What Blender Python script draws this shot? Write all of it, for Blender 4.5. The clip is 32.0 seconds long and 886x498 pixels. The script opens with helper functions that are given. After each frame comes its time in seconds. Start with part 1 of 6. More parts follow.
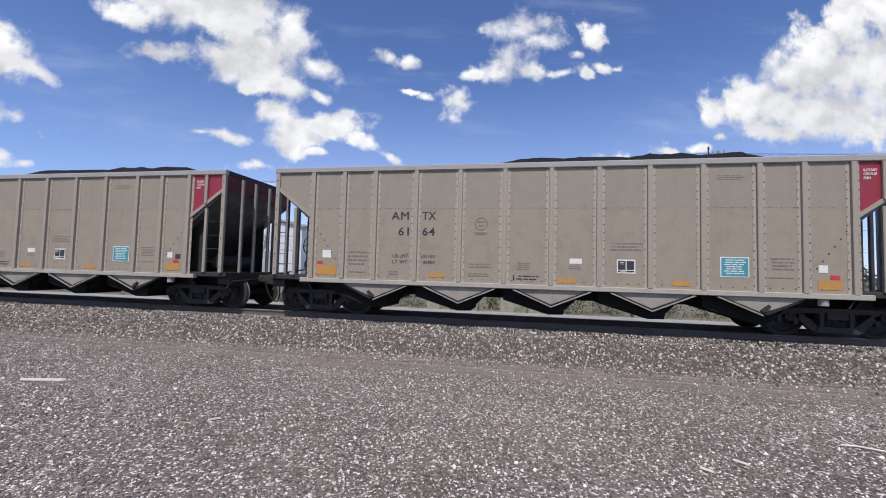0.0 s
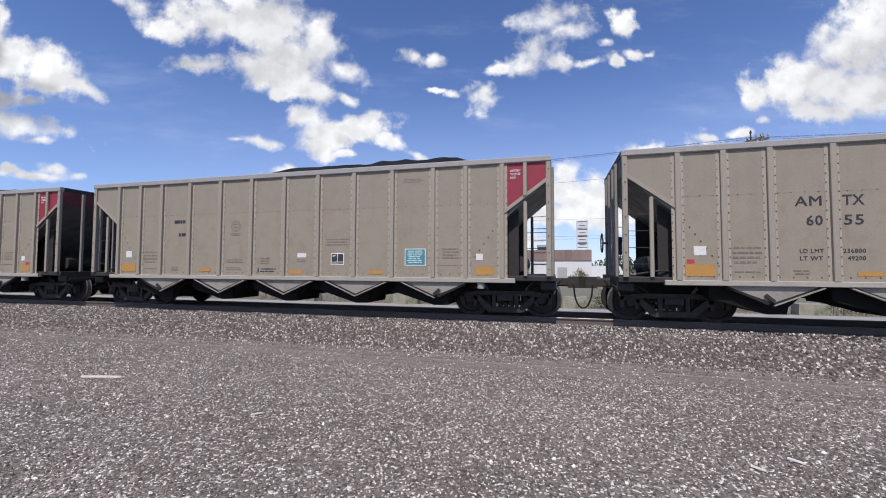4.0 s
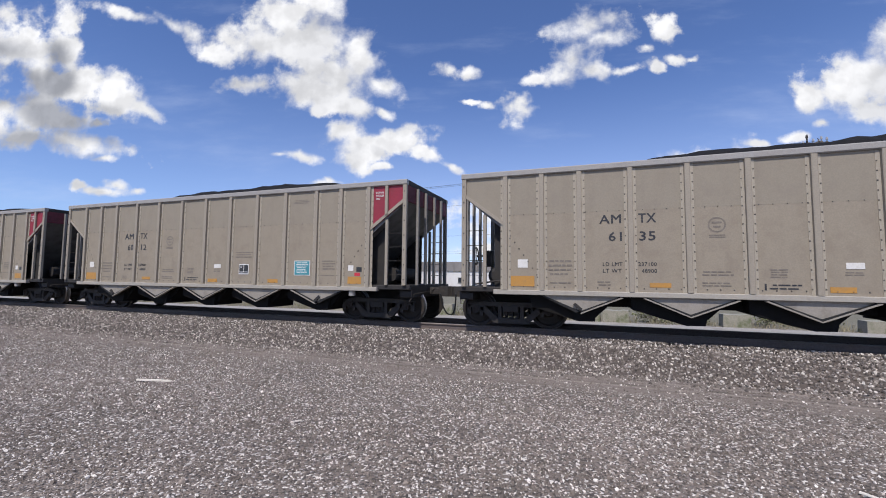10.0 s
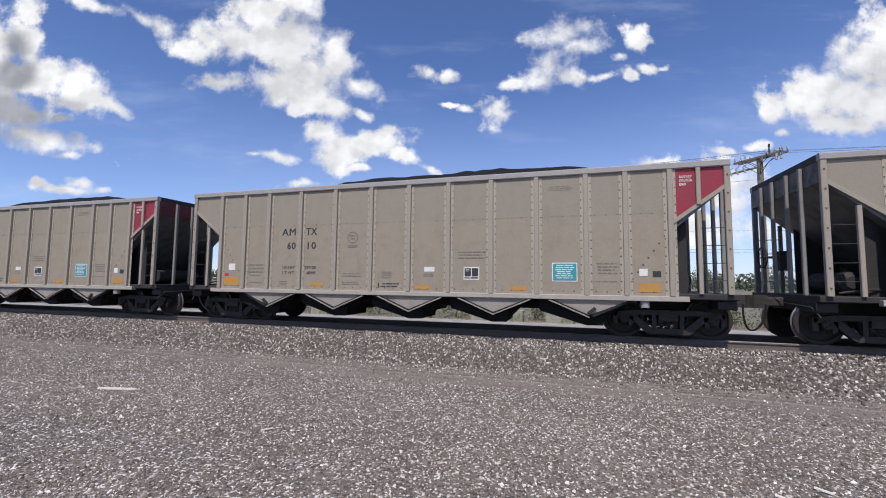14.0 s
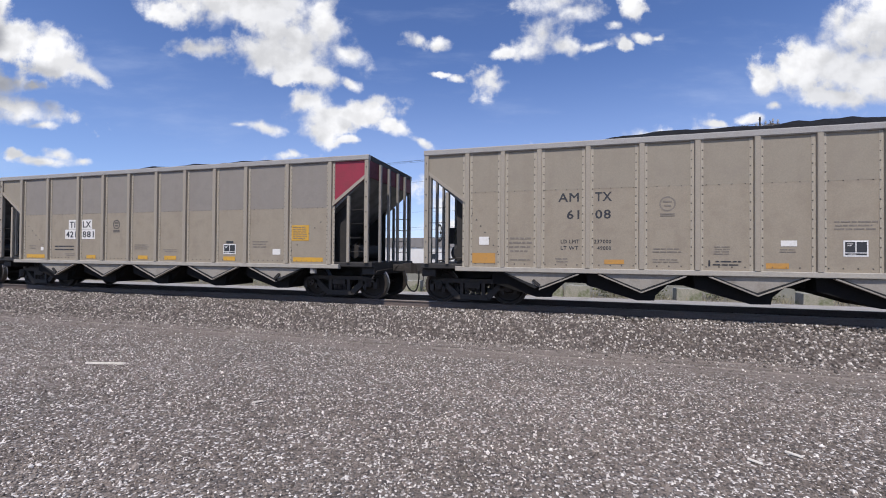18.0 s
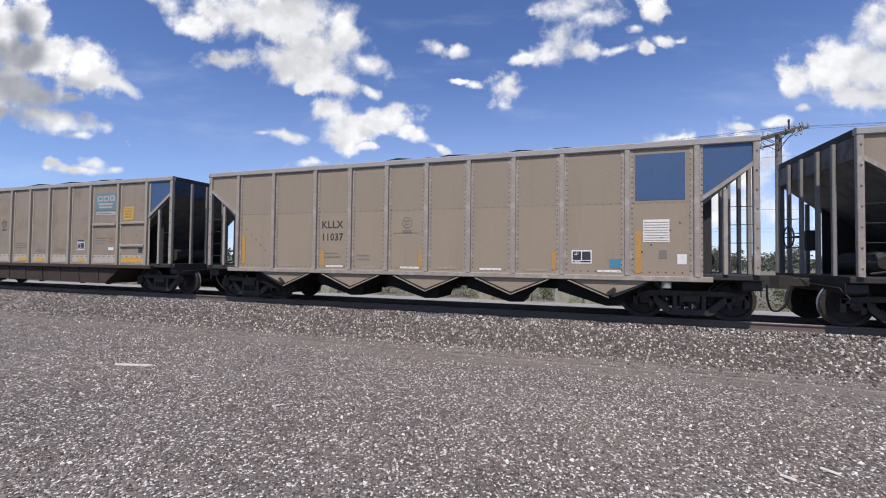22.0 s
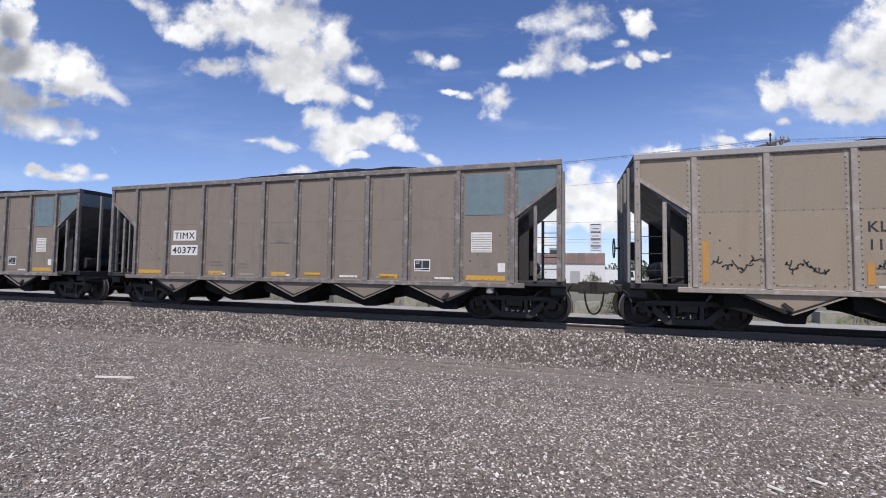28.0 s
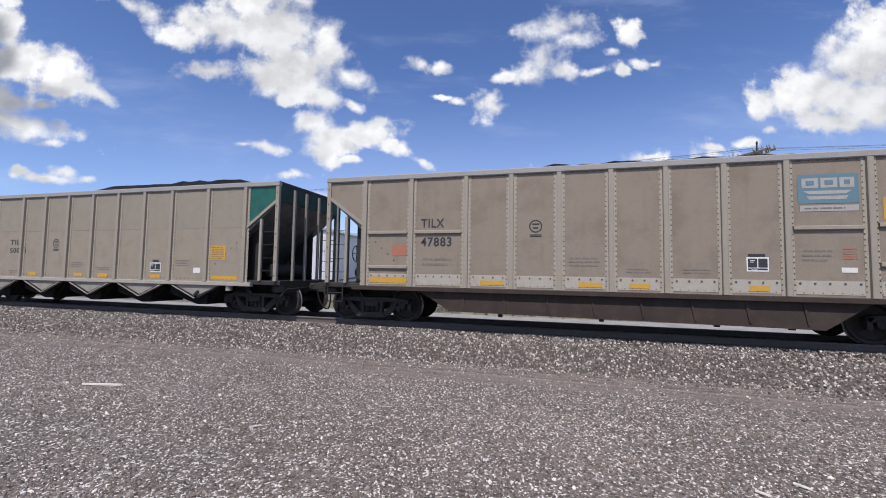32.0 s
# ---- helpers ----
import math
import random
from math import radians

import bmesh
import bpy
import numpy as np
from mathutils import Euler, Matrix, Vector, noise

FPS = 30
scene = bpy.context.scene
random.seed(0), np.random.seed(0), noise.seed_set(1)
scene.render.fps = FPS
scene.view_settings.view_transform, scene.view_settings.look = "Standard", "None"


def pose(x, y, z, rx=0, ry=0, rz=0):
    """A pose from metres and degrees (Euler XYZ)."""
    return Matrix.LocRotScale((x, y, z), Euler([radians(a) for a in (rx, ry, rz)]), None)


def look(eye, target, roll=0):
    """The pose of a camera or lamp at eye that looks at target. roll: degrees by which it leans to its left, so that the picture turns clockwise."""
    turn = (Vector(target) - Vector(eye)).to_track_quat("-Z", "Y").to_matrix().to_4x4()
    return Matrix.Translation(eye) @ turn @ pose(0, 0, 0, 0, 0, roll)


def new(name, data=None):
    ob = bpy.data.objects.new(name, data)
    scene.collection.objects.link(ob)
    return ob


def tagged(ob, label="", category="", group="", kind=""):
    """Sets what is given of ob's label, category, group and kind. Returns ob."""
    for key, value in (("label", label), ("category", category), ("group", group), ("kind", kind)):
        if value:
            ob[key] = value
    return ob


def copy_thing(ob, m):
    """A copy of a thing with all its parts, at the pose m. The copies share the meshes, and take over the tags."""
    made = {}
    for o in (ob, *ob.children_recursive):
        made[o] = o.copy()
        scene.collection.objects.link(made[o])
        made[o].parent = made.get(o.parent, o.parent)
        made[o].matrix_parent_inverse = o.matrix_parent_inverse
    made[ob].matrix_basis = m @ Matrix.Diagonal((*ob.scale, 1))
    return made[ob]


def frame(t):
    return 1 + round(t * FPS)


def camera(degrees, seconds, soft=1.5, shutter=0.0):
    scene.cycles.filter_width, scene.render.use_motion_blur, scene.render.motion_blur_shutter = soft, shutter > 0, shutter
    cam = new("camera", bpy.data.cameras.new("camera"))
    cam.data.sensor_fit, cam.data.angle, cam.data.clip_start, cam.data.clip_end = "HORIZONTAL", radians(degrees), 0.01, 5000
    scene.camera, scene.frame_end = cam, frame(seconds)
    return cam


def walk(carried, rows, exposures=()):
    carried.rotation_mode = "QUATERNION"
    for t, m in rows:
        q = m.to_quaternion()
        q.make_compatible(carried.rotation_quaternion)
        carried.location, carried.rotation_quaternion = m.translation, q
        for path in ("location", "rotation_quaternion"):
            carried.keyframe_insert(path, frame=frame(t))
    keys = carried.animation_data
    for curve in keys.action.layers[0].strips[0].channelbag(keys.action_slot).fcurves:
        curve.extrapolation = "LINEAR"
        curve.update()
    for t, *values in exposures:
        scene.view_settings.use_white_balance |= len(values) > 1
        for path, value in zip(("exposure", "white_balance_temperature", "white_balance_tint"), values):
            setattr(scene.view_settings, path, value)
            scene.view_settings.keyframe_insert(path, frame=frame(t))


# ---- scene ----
# The place: z = 0 is the top of the rails, x runs along the track, y away from the camera.
# ---- camera ----
cam = camera(94.36, 32.0, soft=1.0)
PATH = (
    (0, 0.001, -0.030, 1.296, 10.99, 2.90, -1.49),
    (0.5, 0.001, -0.026, 1.286, 11.35, 2.62, -1.46),
    (1, -0.009, -0.028, 1.277, 11.56, 2.21, -1.43),
    (1.5, -0.015, -0.036, 1.276, 12.25, 2.12, -1.15),
    (2, -0.018, -0.040, 1.268, 13.15, 2.18, -0.76),
    (2.5, -0.014, -0.036, 1.270, 14.12, 2.35, -0.43),
    (3, -0.009, -0.025, 1.271, 14.69, 2.42, -0.36),
    (3.5, -0.013, -0.017, 1.272, 14.82, 2.40, -0.25),
    (5.5, -0.012, -0.019, 1.278, 17.13, 3.11, -0.56),
    (6, -0.022, -0.031, 1.282, 17.82, 3.27, -0.77),
    (6.5, -0.033, -0.036, 1.283, 18.37, 3.39, -0.70),
    (7, -0.043, -0.042, 1.279, 18.83, 3.49, -0.81),
    (7.5, -0.044, -0.035, 1.279, 19.32, 3.49, -0.41),
    (8, -0.043, -0.027, 1.273, 19.70, 3.47, -0.23),
    (8.5, -0.035, -0.020, 1.275, 19.89, 3.55, -0.08),
    (9, -0.025, -0.010, 1.276, 19.98, 3.66, -0.14),
    (9.5, -0.024, -0.011, 1.281, 20.03, 3.81, -0.35),
    (10, -0.026, -0.014, 1.283, 20.02, 3.96, -0.57),
    (10.5, -0.024, -0.017, 1.290, 19.85, 4.09, -0.62),
    (11, -0.025, -0.021, 1.291, 19.34, 4.11, -0.68),
    (11.5, -0.024, -0.021, 1.295, 18.71, 4.14, -0.68),
    (12, -0.020, -0.018, 1.297, 18.28, 4.17, -0.73),
    (12.5, -0.014, -0.021, 1.299, 17.89, 4.24, -0.80),
    (13, -0.006, -0.024, 1.302, 17.65, 4.30, -0.89),
    (13.5, -0.002, -0.011, 1.307, 17.37, 4.35, -0.79),
    (14, 0.005, -0.002, 1.308, 16.97, 4.31, -0.57),
    (14.5, 0.012, -0.001, 1.312, 16.29, 3.92, -0.37),
    (16.5, 0.031, 0.011, 1.318, 14.68, 1.31, -0.46),
    (17, 0.032, 0.016, 1.319, 14.80, 0.95, -0.52),
    (17.5, 0.031, 0.023, 1.319, 15.11, 0.76, -0.48),
    (18, 0.031, 0.027, 1.318, 15.68, 0.63, -0.45),
    (18.5, 0.025, 0.022, 1.317, 16.28, 0.64, -0.55),
    (19, 0.020, 0.016, 1.313, 16.85, 0.76, -0.61),
    (19.5, 0.008, 0.013, 1.314, 17.16, 0.97, -0.87),
    (20, 0.005, 0.017, 1.319, 17.41, 1.33, -0.93),
    (20.5, 0.002, 0.012, 1.322, 17.60, 1.61, -0.89),
    (21, 0.006, 0.013, 1.320, 17.79, 1.74, -0.84),
    (21.5, 0.014, 0.020, 1.317, 18.06, 1.66, -0.70),
    (22, 0.020, 0.031, 1.318, 18.20, 1.41, -0.63),
    (22.5, 0.023, 0.028, 1.320, 18.25, 1.19, -0.66),
    (23, 0.026, 0.022, 1.319, 18.23, 1.11, -0.69),
    (23.5, 0.024, 0.021, 1.320, 18.16, 1.05, -0.83),
    (24, 0.019, 0.016, 1.321, 18.09, 1.05, -0.96),
    (24.5, 0.016, 0.016, 1.321, 18.06, 1.02, -1.16),
    (25, 0.014, 0.014, 1.324, 18.09, 1.01, -1.12),
    (25.5, 0.019, 0.016, 1.327, 18.19, 1.05, -1.09),
    (27.5, 0.027, 0.029, 1.334, 17.28, 2.34, -0.86),
    (28, 0.019, 0.038, 1.334, 16.82, 2.70, -0.76),
    (28.5, 0.011, 0.040, 1.338, 16.39, 2.93, -0.80),
    (29, 0.004, 0.046, 1.339, 15.91, 3.10, -0.58),
    (29.5, 0.000, 0.032, 1.341, 15.53, 3.20, -0.63),
    (30, 0.001, 0.022, 1.345, 15.29, 3.27, -0.61),
    (30.5, 0.008, 0.022, 1.348, 15.27, 3.15, -0.65),
    (31, 0.018, 0.014, 1.344, 15.60, 3.14, -0.64),
    (31.5, 0.014, 0.011, 1.353, 15.82, 3.12, -0.87),
    (32, 0.010, 0.002, 1.361, 15.71, 3.37, -0.92),
)



def view(x, y, z, yaw, pitch, roll):
    turn = Matrix.Rotation(radians(yaw), 4, "Z") @ Matrix.Rotation(radians(90 + pitch), 4, "X") @ Matrix.Rotation(radians(-roll), 4, "Z")
    return Matrix.Translation((x, y, z)) @ turn


walk(cam, [(t, view(*row)) for t, *row in PATH])

# ---- world, sun ----
SUN_EL, SUN_AZ = 56.0, 179.0    # azimuth clockwise from +y
sun = new("sun", bpy.data.lights.new("sun", "SUN"))
sun.data.energy, sun.data.angle, sun.data.color = 4.1, radians(0.6), (1.0, 0.935, 0.885)
_a, _e = radians(SUN_AZ), radians(SUN_EL)
sun_way = Vector((math.sin(_a) * math.cos(_e), math.cos(_a) * math.cos(_e), math.sin(_e)))
sun.matrix_world = look((0, 0, 60), Vector((0, 0, 60)) - sun_way)

# Clouds: (u, v, half width, half height, tilt) on a plane one unit before the middle of the view.
LEFT_CLOUDS = (
    (-1.229, 0.607, 0.159, 0.077, -10),
    (-1.105, 0.612, 0.063, 0.072, -60),
    (-1.396, 0.596, 0.171, 0.090, 0),
    (-1.088, 0.509, 0.180, 0.066, -15),
    (-0.958, 0.490, 0.112, 0.066, -25),
    (-0.867, 0.442, 0.066, 0.023, -25),
    (-1.181, 0.432, 0.156, 0.066, 0),
)
FAR_LEFT_CLOUDS = (
    (-1.181, 0.432, 0.158, 0.066, 0),
    (-1.097, 0.407, 0.098, 0.039, -10),
    (-1.345, 0.419, 0.151, 0.095, 0),
    (-1.045, 0.345, 0.170, 0.042, -8),
    (-1.224, 0.363, 0.132, 0.039, 0),
    (-0.968, 0.301, 0.051, 0.012, 0),
    (-0.991, 0.398, 0.035, 0.017, 0),
    (-0.971, 0.220, 0.076, 0.015, 0),
    (-0.932, 0.237, 0.039, 0.018, 0),
    (-1.038, 0.230, 0.029, 0.015, 0),
    (-0.876, 0.218, 0.025, 0.012, 0),
    (-1.394, 0.233, 0.100, 0.025, 0),
    (-1.543, 0.519, 0.173, 0.147, 0),
)
TOP_CLOUDS = (
    (-0.549, 0.610, 0.152, 0.072, -10),
    (-0.678, 0.596, 0.081, 0.039, -25),
    (-0.434, 0.603, 0.175, 0.096, -15),
    (-0.347, 0.525, 0.119, 0.083, -25),
    (-0.417, 0.482, 0.103, 0.056, -10),
    (-0.234, 0.490, 0.079, 0.032, -30),
    (-0.291, 0.554, 0.079, 0.056, -40),
    (-0.480, 0.689, 0.120, 0.072, 0),
    (-0.394, 0.711, 0.080, 0.080, 0),
    (-0.395, 0.429, 0.035, 0.016, 0),
    (-0.303, 0.433, 0.063, 0.038, -25),
    (-0.218, 0.413, 0.031, 0.016, -25),
    (-0.293, 0.604, 0.048, 0.064, -60),
)
WISP_CLOUDS = (
    (-0.949, 0.707, 0.195, 0.022, -14),
    (-0.733, 0.641, 0.101, 0.044, -28),
    (-0.803, 0.675, 0.096, 0.030, -30),
    (-0.588, 0.492, 0.126, 0.037, -5),
    (-0.055, 0.277, 0.058, 0.020, -20),
    (-0.491, 0.312, 0.054, 0.011, -8),
    (-0.369, 0.229, 0.081, 0.016, 5),
    (-1.102, 0.684, 0.106, 0.078, -60),
    (-1.358, 0.725, 0.329, 0.066, -10),
)
MID_CLOUDS = (
    (-0.322, 0.367, 0.060, 0.032, 10),
    (-0.272, 0.321, 0.086, 0.050, -15),
    (-0.189, 0.343, 0.094, 0.041, 0),
    (-0.161, 0.364, 0.034, 0.025, 0),
    (-0.118, 0.312, 0.055, 0.024, -15),
    (-0.293, 0.293, 0.060, 0.038, -20),
    (-0.236, 0.275, 0.034, 0.016, 0),
    (-0.427, 0.303, 0.063, 0.019, -12),
    (-0.355, 0.234, 0.019, 0.013, 0),
)
UPRIGHT_CLOUDS = (
    (0.279, 0.626, 0.154, 0.072, 10),
    (0.321, 0.598, 0.110, 0.045, 15),
    (0.252, 0.548, 0.106, 0.079, 35),
    (0.218, 0.513, 0.088, 0.045, 10),
    (0.149, 0.499, 0.075, 0.027, 8),
    (0.308, 0.507, 0.061, 0.036, -40),
    (0.464, 0.612, 0.065, 0.054, -40),
    (0.376, 0.514, 0.074, 0.018, 20),
    (0.444, 0.521, 0.031, 0.031, -45),
    (0.492, 0.539, 0.048, 0.020, -15),
    (0.532, 0.535, 0.026, 0.013, 0),
    (0.109, 0.422, 0.060, 0.067, 0),
    (0.095, 0.431, 0.053, 0.036, 0),
    (0.040, 0.428, 0.031, 0.016, 0),
    (-0.002, 0.435, 0.036, 0.013, 0),
    (0.417, 0.570, 0.035, 0.018, 0),
    (-0.060, 0.530, 0.062, 0.030, -8),
    (-0.018, 0.520, 0.050, 0.024, -15),
)
RIGHT_CLOUDS = (
    (0.905, 0.471, 0.137, 0.059, 25),
    (0.808, 0.426, 0.050, 0.031, 20),
    (1.021, 0.556, 0.131, 0.084, 20),
    (1.107, 0.625, 0.114, 0.071, 30),
    (1.194, 0.704, 0.116, 0.081, 40),
    (1.282, 0.768, 0.138, 0.091, 0),
    (1.086, 0.466, 0.244, 0.079, 0),
    (1.293, 0.575, 0.293, 0.180, 0),
    (1.153, 0.463, 0.285, 0.088, 0),
    (0.995, 0.461, 0.213, 0.096, 0),
    (1.085, 0.427, 0.225, 0.056, 0),
    (1.272, 0.430, 0.328, 0.067, 0),
    (0.986, 0.398, 0.129, 0.028, -5),
    (1.507, 0.639, 0.303, 0.276, 0),
    (0.816, 0.374, 0.025, 0.014, 20),
    (0.757, 0.348, 0.039, 0.014, 0),
    (0.674, 0.324, 0.038, 0.012, 0),
    (1.816, 0.578, 0.423, 0.281, 0),
    (1.533, 0.397, 0.361, 0.072, 0),
)
LOW_CLOUDS = (
    (0.106, 0.151, 0.169, 0.074, 0),
    (0.215, 0.159, 0.122, 0.085, 0),
    (0.419, 0.168, 0.227, 0.077, 0),
    (0.506, 0.238, 0.083, 0.074, 0),
    (0.674, 0.247, 0.090, 0.080, 0),
    (0.540, 0.142, 0.331, 0.061, 0),
    (0.323, 0.236, 0.049, 0.034, 20),
    (0.310, 0.181, 0.084, 0.046, 0),
    (0.338, 0.133, 0.106, 0.046, 0),
    (0.250, 0.118, 0.092, 0.028, 0),
    (0.506, 0.293, 0.039, 0.011, 0),
    (0.674, 0.308, 0.033, 0.012, 0),
    (0.660, 0.194, 0.085, 0.045, 0),
    (0.602, 0.154, 0.114, 0.030, 0),
    (0.134, 0.068, 0.184, 0.025, 0),
    (-0.339, 0.173, 0.094, 0.022, 0),
    (-0.508, 0.171, 0.079, 0.016, 0),
)



class Nodes:
    """Short ways to add and join nodes of one tree."""

    def __init__(self, tree):
        self.tree = tree

    def add(self, kind):
        return self.tree.nodes.new(kind)

    def put(self, socket, value):
        if isinstance(value, bpy.types.NodeSocket):
            self.tree.links.new(value, socket)
        else:
            socket.default_value = value

    def math(self, op, a, b=0.0, c=0.0):
        n = self.add("ShaderNodeMath")
        n.operation = op
        self.put(n.inputs[0], a), self.put(n.inputs[1], b), self.put(n.inputs[2], c)
        return n.outputs[0]

    def vec(self, op, a, b=(0, 0, 0)):
        n = self.add("ShaderNodeVectorMath")
        n.operation = op
        self.put(n.inputs[0], a), self.put(n.inputs[1], b)
        return n.outputs["Value"] if op in ("DOT_PRODUCT", "LENGTH") else n.outputs[0]

    def noise(self, vector, scale, detail=4.0, rough=0.55, out="Fac", distortion=0.0):
        n = self.add("ShaderNodeTexNoise")
        self.put(n.inputs["Vector"], vector)
        n.inputs["Scale"].default_value, n.inputs["Detail"].default_value = scale, detail
        n.inputs["Roughness"].default_value, n.inputs["Distortion"].default_value = rough, distortion
        return n.outputs[out]

    def span(self, value, lo, hi, a=0.0, b=1.0, smooth=True):
        n = self.add("ShaderNodeMapRange")
        n.interpolation_type = "SMOOTHSTEP" if smooth else "LINEAR"
        self.put(n.inputs["Value"], value)
        for key, x in (("From Min", lo), ("From Max", hi), ("To Min", a), ("To Max", b)):
            self.put(n.inputs[key], x)
        return n.outputs[0]

    def mix(self, fac, a, b, blend="MIX"):
        n = self.add("ShaderNodeMix")
        n.data_type, n.blend_type = "RGBA", blend
        self.put(n.inputs[0], fac)
        for s, x in ((n.inputs[6], a), (n.inputs[7], b)):
            self.put(s, x if isinstance(x, bpy.types.NodeSocket) else (*x[:3], 1.0))
        return n.outputs[2]


def cloud_density():
    """How deep inside a cloud the point (u, v) lies."""
    g = bpy.data.node_groups.new("cloud_density", "ShaderNodeTree")
    g.interface.new_socket("Vector", in_out="INPUT", socket_type="NodeSocketVector")
    g.interface.new_socket("Density", in_out="OUTPUT", socket_type="NodeSocketFloat")
    k = Nodes(g)
    start, end = k.add("NodeGroupInput"), k.add("NodeGroupOutput")
    p = start.outputs[0]
    warp = k.vec("SCALE", k.vec("SUBTRACT", k.noise(p, 6.0, 6, 0.6, "Color"), (0.5, 0.5, 0.5)))
    warp.node.inputs["Scale"].default_value = 0.06
    p2 = k.vec("ADD", p, warp)
    best, thick = 9.0, sum(len(c) for c in (LEFT_CLOUDS, FAR_LEFT_CLOUDS, TOP_CLOUDS, MID_CLOUDS, RIGHT_CLOUDS, LOW_CLOUDS))
    for i, (u, v, a, b, tilt) in enumerate((*LEFT_CLOUDS, *FAR_LEFT_CLOUDS, *TOP_CLOUDS, *MID_CLOUDS, *RIGHT_CLOUDS, *LOW_CLOUDS, *UPRIGHT_CLOUDS, *WISP_CLOUDS)):
        if i % 8 == 7:   # a step in the chain, so that few values are held at a time
            p2 = k.vec("ADD", p2, k.vec("MULTIPLY", best, (1e-6, 1e-6, 1e-6)))
        m = k.add("ShaderNodeMapping")
        m.vector_type = "TEXTURE"
        k.put(m.inputs["Vector"], p2)
        m.inputs["Location"].default_value = (u, v, 0)
        m.inputs["Rotation"].default_value = (0, 0, radians(tilt))
        m.inputs["Scale"].default_value = (a, b, 1)
        d = k.vec("LENGTH", m.outputs[0])
        if i >= thick:   # thin, torn clouds
            d = k.math("ADD", d, 0.33)
        best = d if best == 9.0 else k.math("SMOOTH_MIN", best, d, 0.2)
    k.put(end.inputs[0], k.math("SUBTRACT", 1.0, best))
    return g


def make_world():
    world = bpy.data.worlds.new("world")
    scene.world = world
    world.use_nodes = True
    k = Nodes(world.node_tree)
    world.node_tree.nodes.clear()
    sky = k.add("ShaderNodeTexSky")
    sky.sky_type, sky.sun_disc = "NISHITA", False
    sky.sun_elevation, sky.sun_rotation = radians(SUN_EL), radians(SUN_AZ)
    sky.altitude, sky.air_density, sky.dust_density, sky.ozone_density = 800.0, 1.0, 0.35, 2.2
    way = k.add("ShaderNodeTexCoord").outputs["Generated"]
    turned = k.add("ShaderNodeVectorRotate")
    turned.rotation_type = "Z_AXIS"
    k.put(turned.inputs["Vector"], way)
    turned.inputs["Angle"].default_value = radians(-16)
    sep = k.add("ShaderNodeSeparateXYZ")
    k.put(sep.inputs[0], turned.outputs[0])
    x, y, z = sep.outputs
    ahead = k.math("MAXIMUM", y, 0.05)
    flat = k.add("ShaderNodeCombineXYZ")
    k.put(flat.inputs[0], k.math("DIVIDE", x, ahead)), k.put(flat.inputs[1], k.math("DIVIDE", z, ahead))
    group = cloud_density()

    def density(vector):
        n = k.add("ShaderNodeGroup")
        n.node_tree = group
        k.put(n.inputs[0], vector)
        return n.outputs[0]

    def puffs(vector, scale):
        n = k.add("ShaderNodeTexVoronoi")
        n.voronoi_dimensions, n.feature, n.inputs["Smoothness"].default_value = "2D", "SMOOTH_F1", 0.3
        k.put(n.inputs["Vector"], vector)
        n.inputs["Scale"].default_value = scale
        return n.outputs["Distance"]

    bent = k.vec("SCALE", k.vec("SUBTRACT", k.noise(flat.outputs[0], 9.0, 5, 0.6, "Color"), (0.5, 0.5, 0.5)))
    bent.node.inputs["Scale"].default_value = 0.07
    bent = k.vec("ADD", flat.outputs[0], bent)
    lumps = k.math("ADD", k.math("MULTIPLY", puffs(bent, 13.0), -0.28), k.math("MULTIPLY", puffs(bent, 31.0), -0.16))
    lumps = k.math("ADD", lumps, 0.19)
    ragged = k.math("MULTIPLY", k.math("SUBTRACT", k.noise(flat.outputs[0], 15.0, 7, 0.6), 0.5), 2.0)
    soft = density(flat.outputs[0])
    here = k.math("ADD", k.math("ADD", soft, lumps), ragged)
    here = k.math("MAXIMUM", here, k.math("MULTIPLY_ADD", soft, 3.0, -1.55))   # closed in the middle, torn at the rim
    above = density(k.vec("ADD", flat.outputs[0], (0.015, 0.095, 0)))
    front = k.span(y, 0.2, 0.32)
    cover = k.math("MULTIPLY", k.span(here, -0.12, k.span(k.noise(flat.outputs[0], 5.0, 3, 0.5), 0.36, 0.62, 0.35, 0.95)), front)
    # elsewhere in the sky: loose fair-weather clouds
    other = k.math("MULTIPLY", k.span(k.noise(k.vec("MULTIPLY", way, (1, 1, 2.5)), 2.6, 7, 0.6), 0.54, 0.66), k.math("SUBTRACT", 1.0, front))
    other = k.math("MULTIPLY", other, k.span(z, 0.03, 0.2))
    cover = k.math("MAXIMUM", cover, other)
    # grey undersides where much cloud lies above, and puffs lit from above
    deep = k.math("MULTIPLY", k.span(above, -0.1, 0.55), k.math("MAXIMUM", k.span(k.noise(flat.outputs[0], 3.6, 4, 0.5), 0.36, 0.6, 0.45, 1.0), k.span(x, -0.5, -0.64, 0.0, 0.92)))
    deep = k.math("MULTIPLY", deep, k.span(z, 0.12, 0.27, 0.2, 1.0))
    deep = k.math("MULTIPLY", deep, k.span(x, -0.62, -0.4, 1.0, 0.38))   # the clouds to the west are the thickest
    deep = k.math("MULTIPLY", deep, k.span(soft, -0.05, 0.4, 0.45, 1.0))   # thin rims stay whiter
    lit = k.mix(deep, CLOUD_TOP, CLOUD_BASE)
    rise = k.math("SUBTRACT", k.noise(flat.outputs[0], 9.0, 5, 0.5), k.noise(k.vec("ADD", flat.outputs[0], (-0.008, 0.024, 0)), 9.0, 5, 0.5))
    shade = k.vec("SCALE", lit)
    k.put(shade.node.inputs["Scale"], k.span(rise, -0.11, 0.11, 0.84, 1.05))
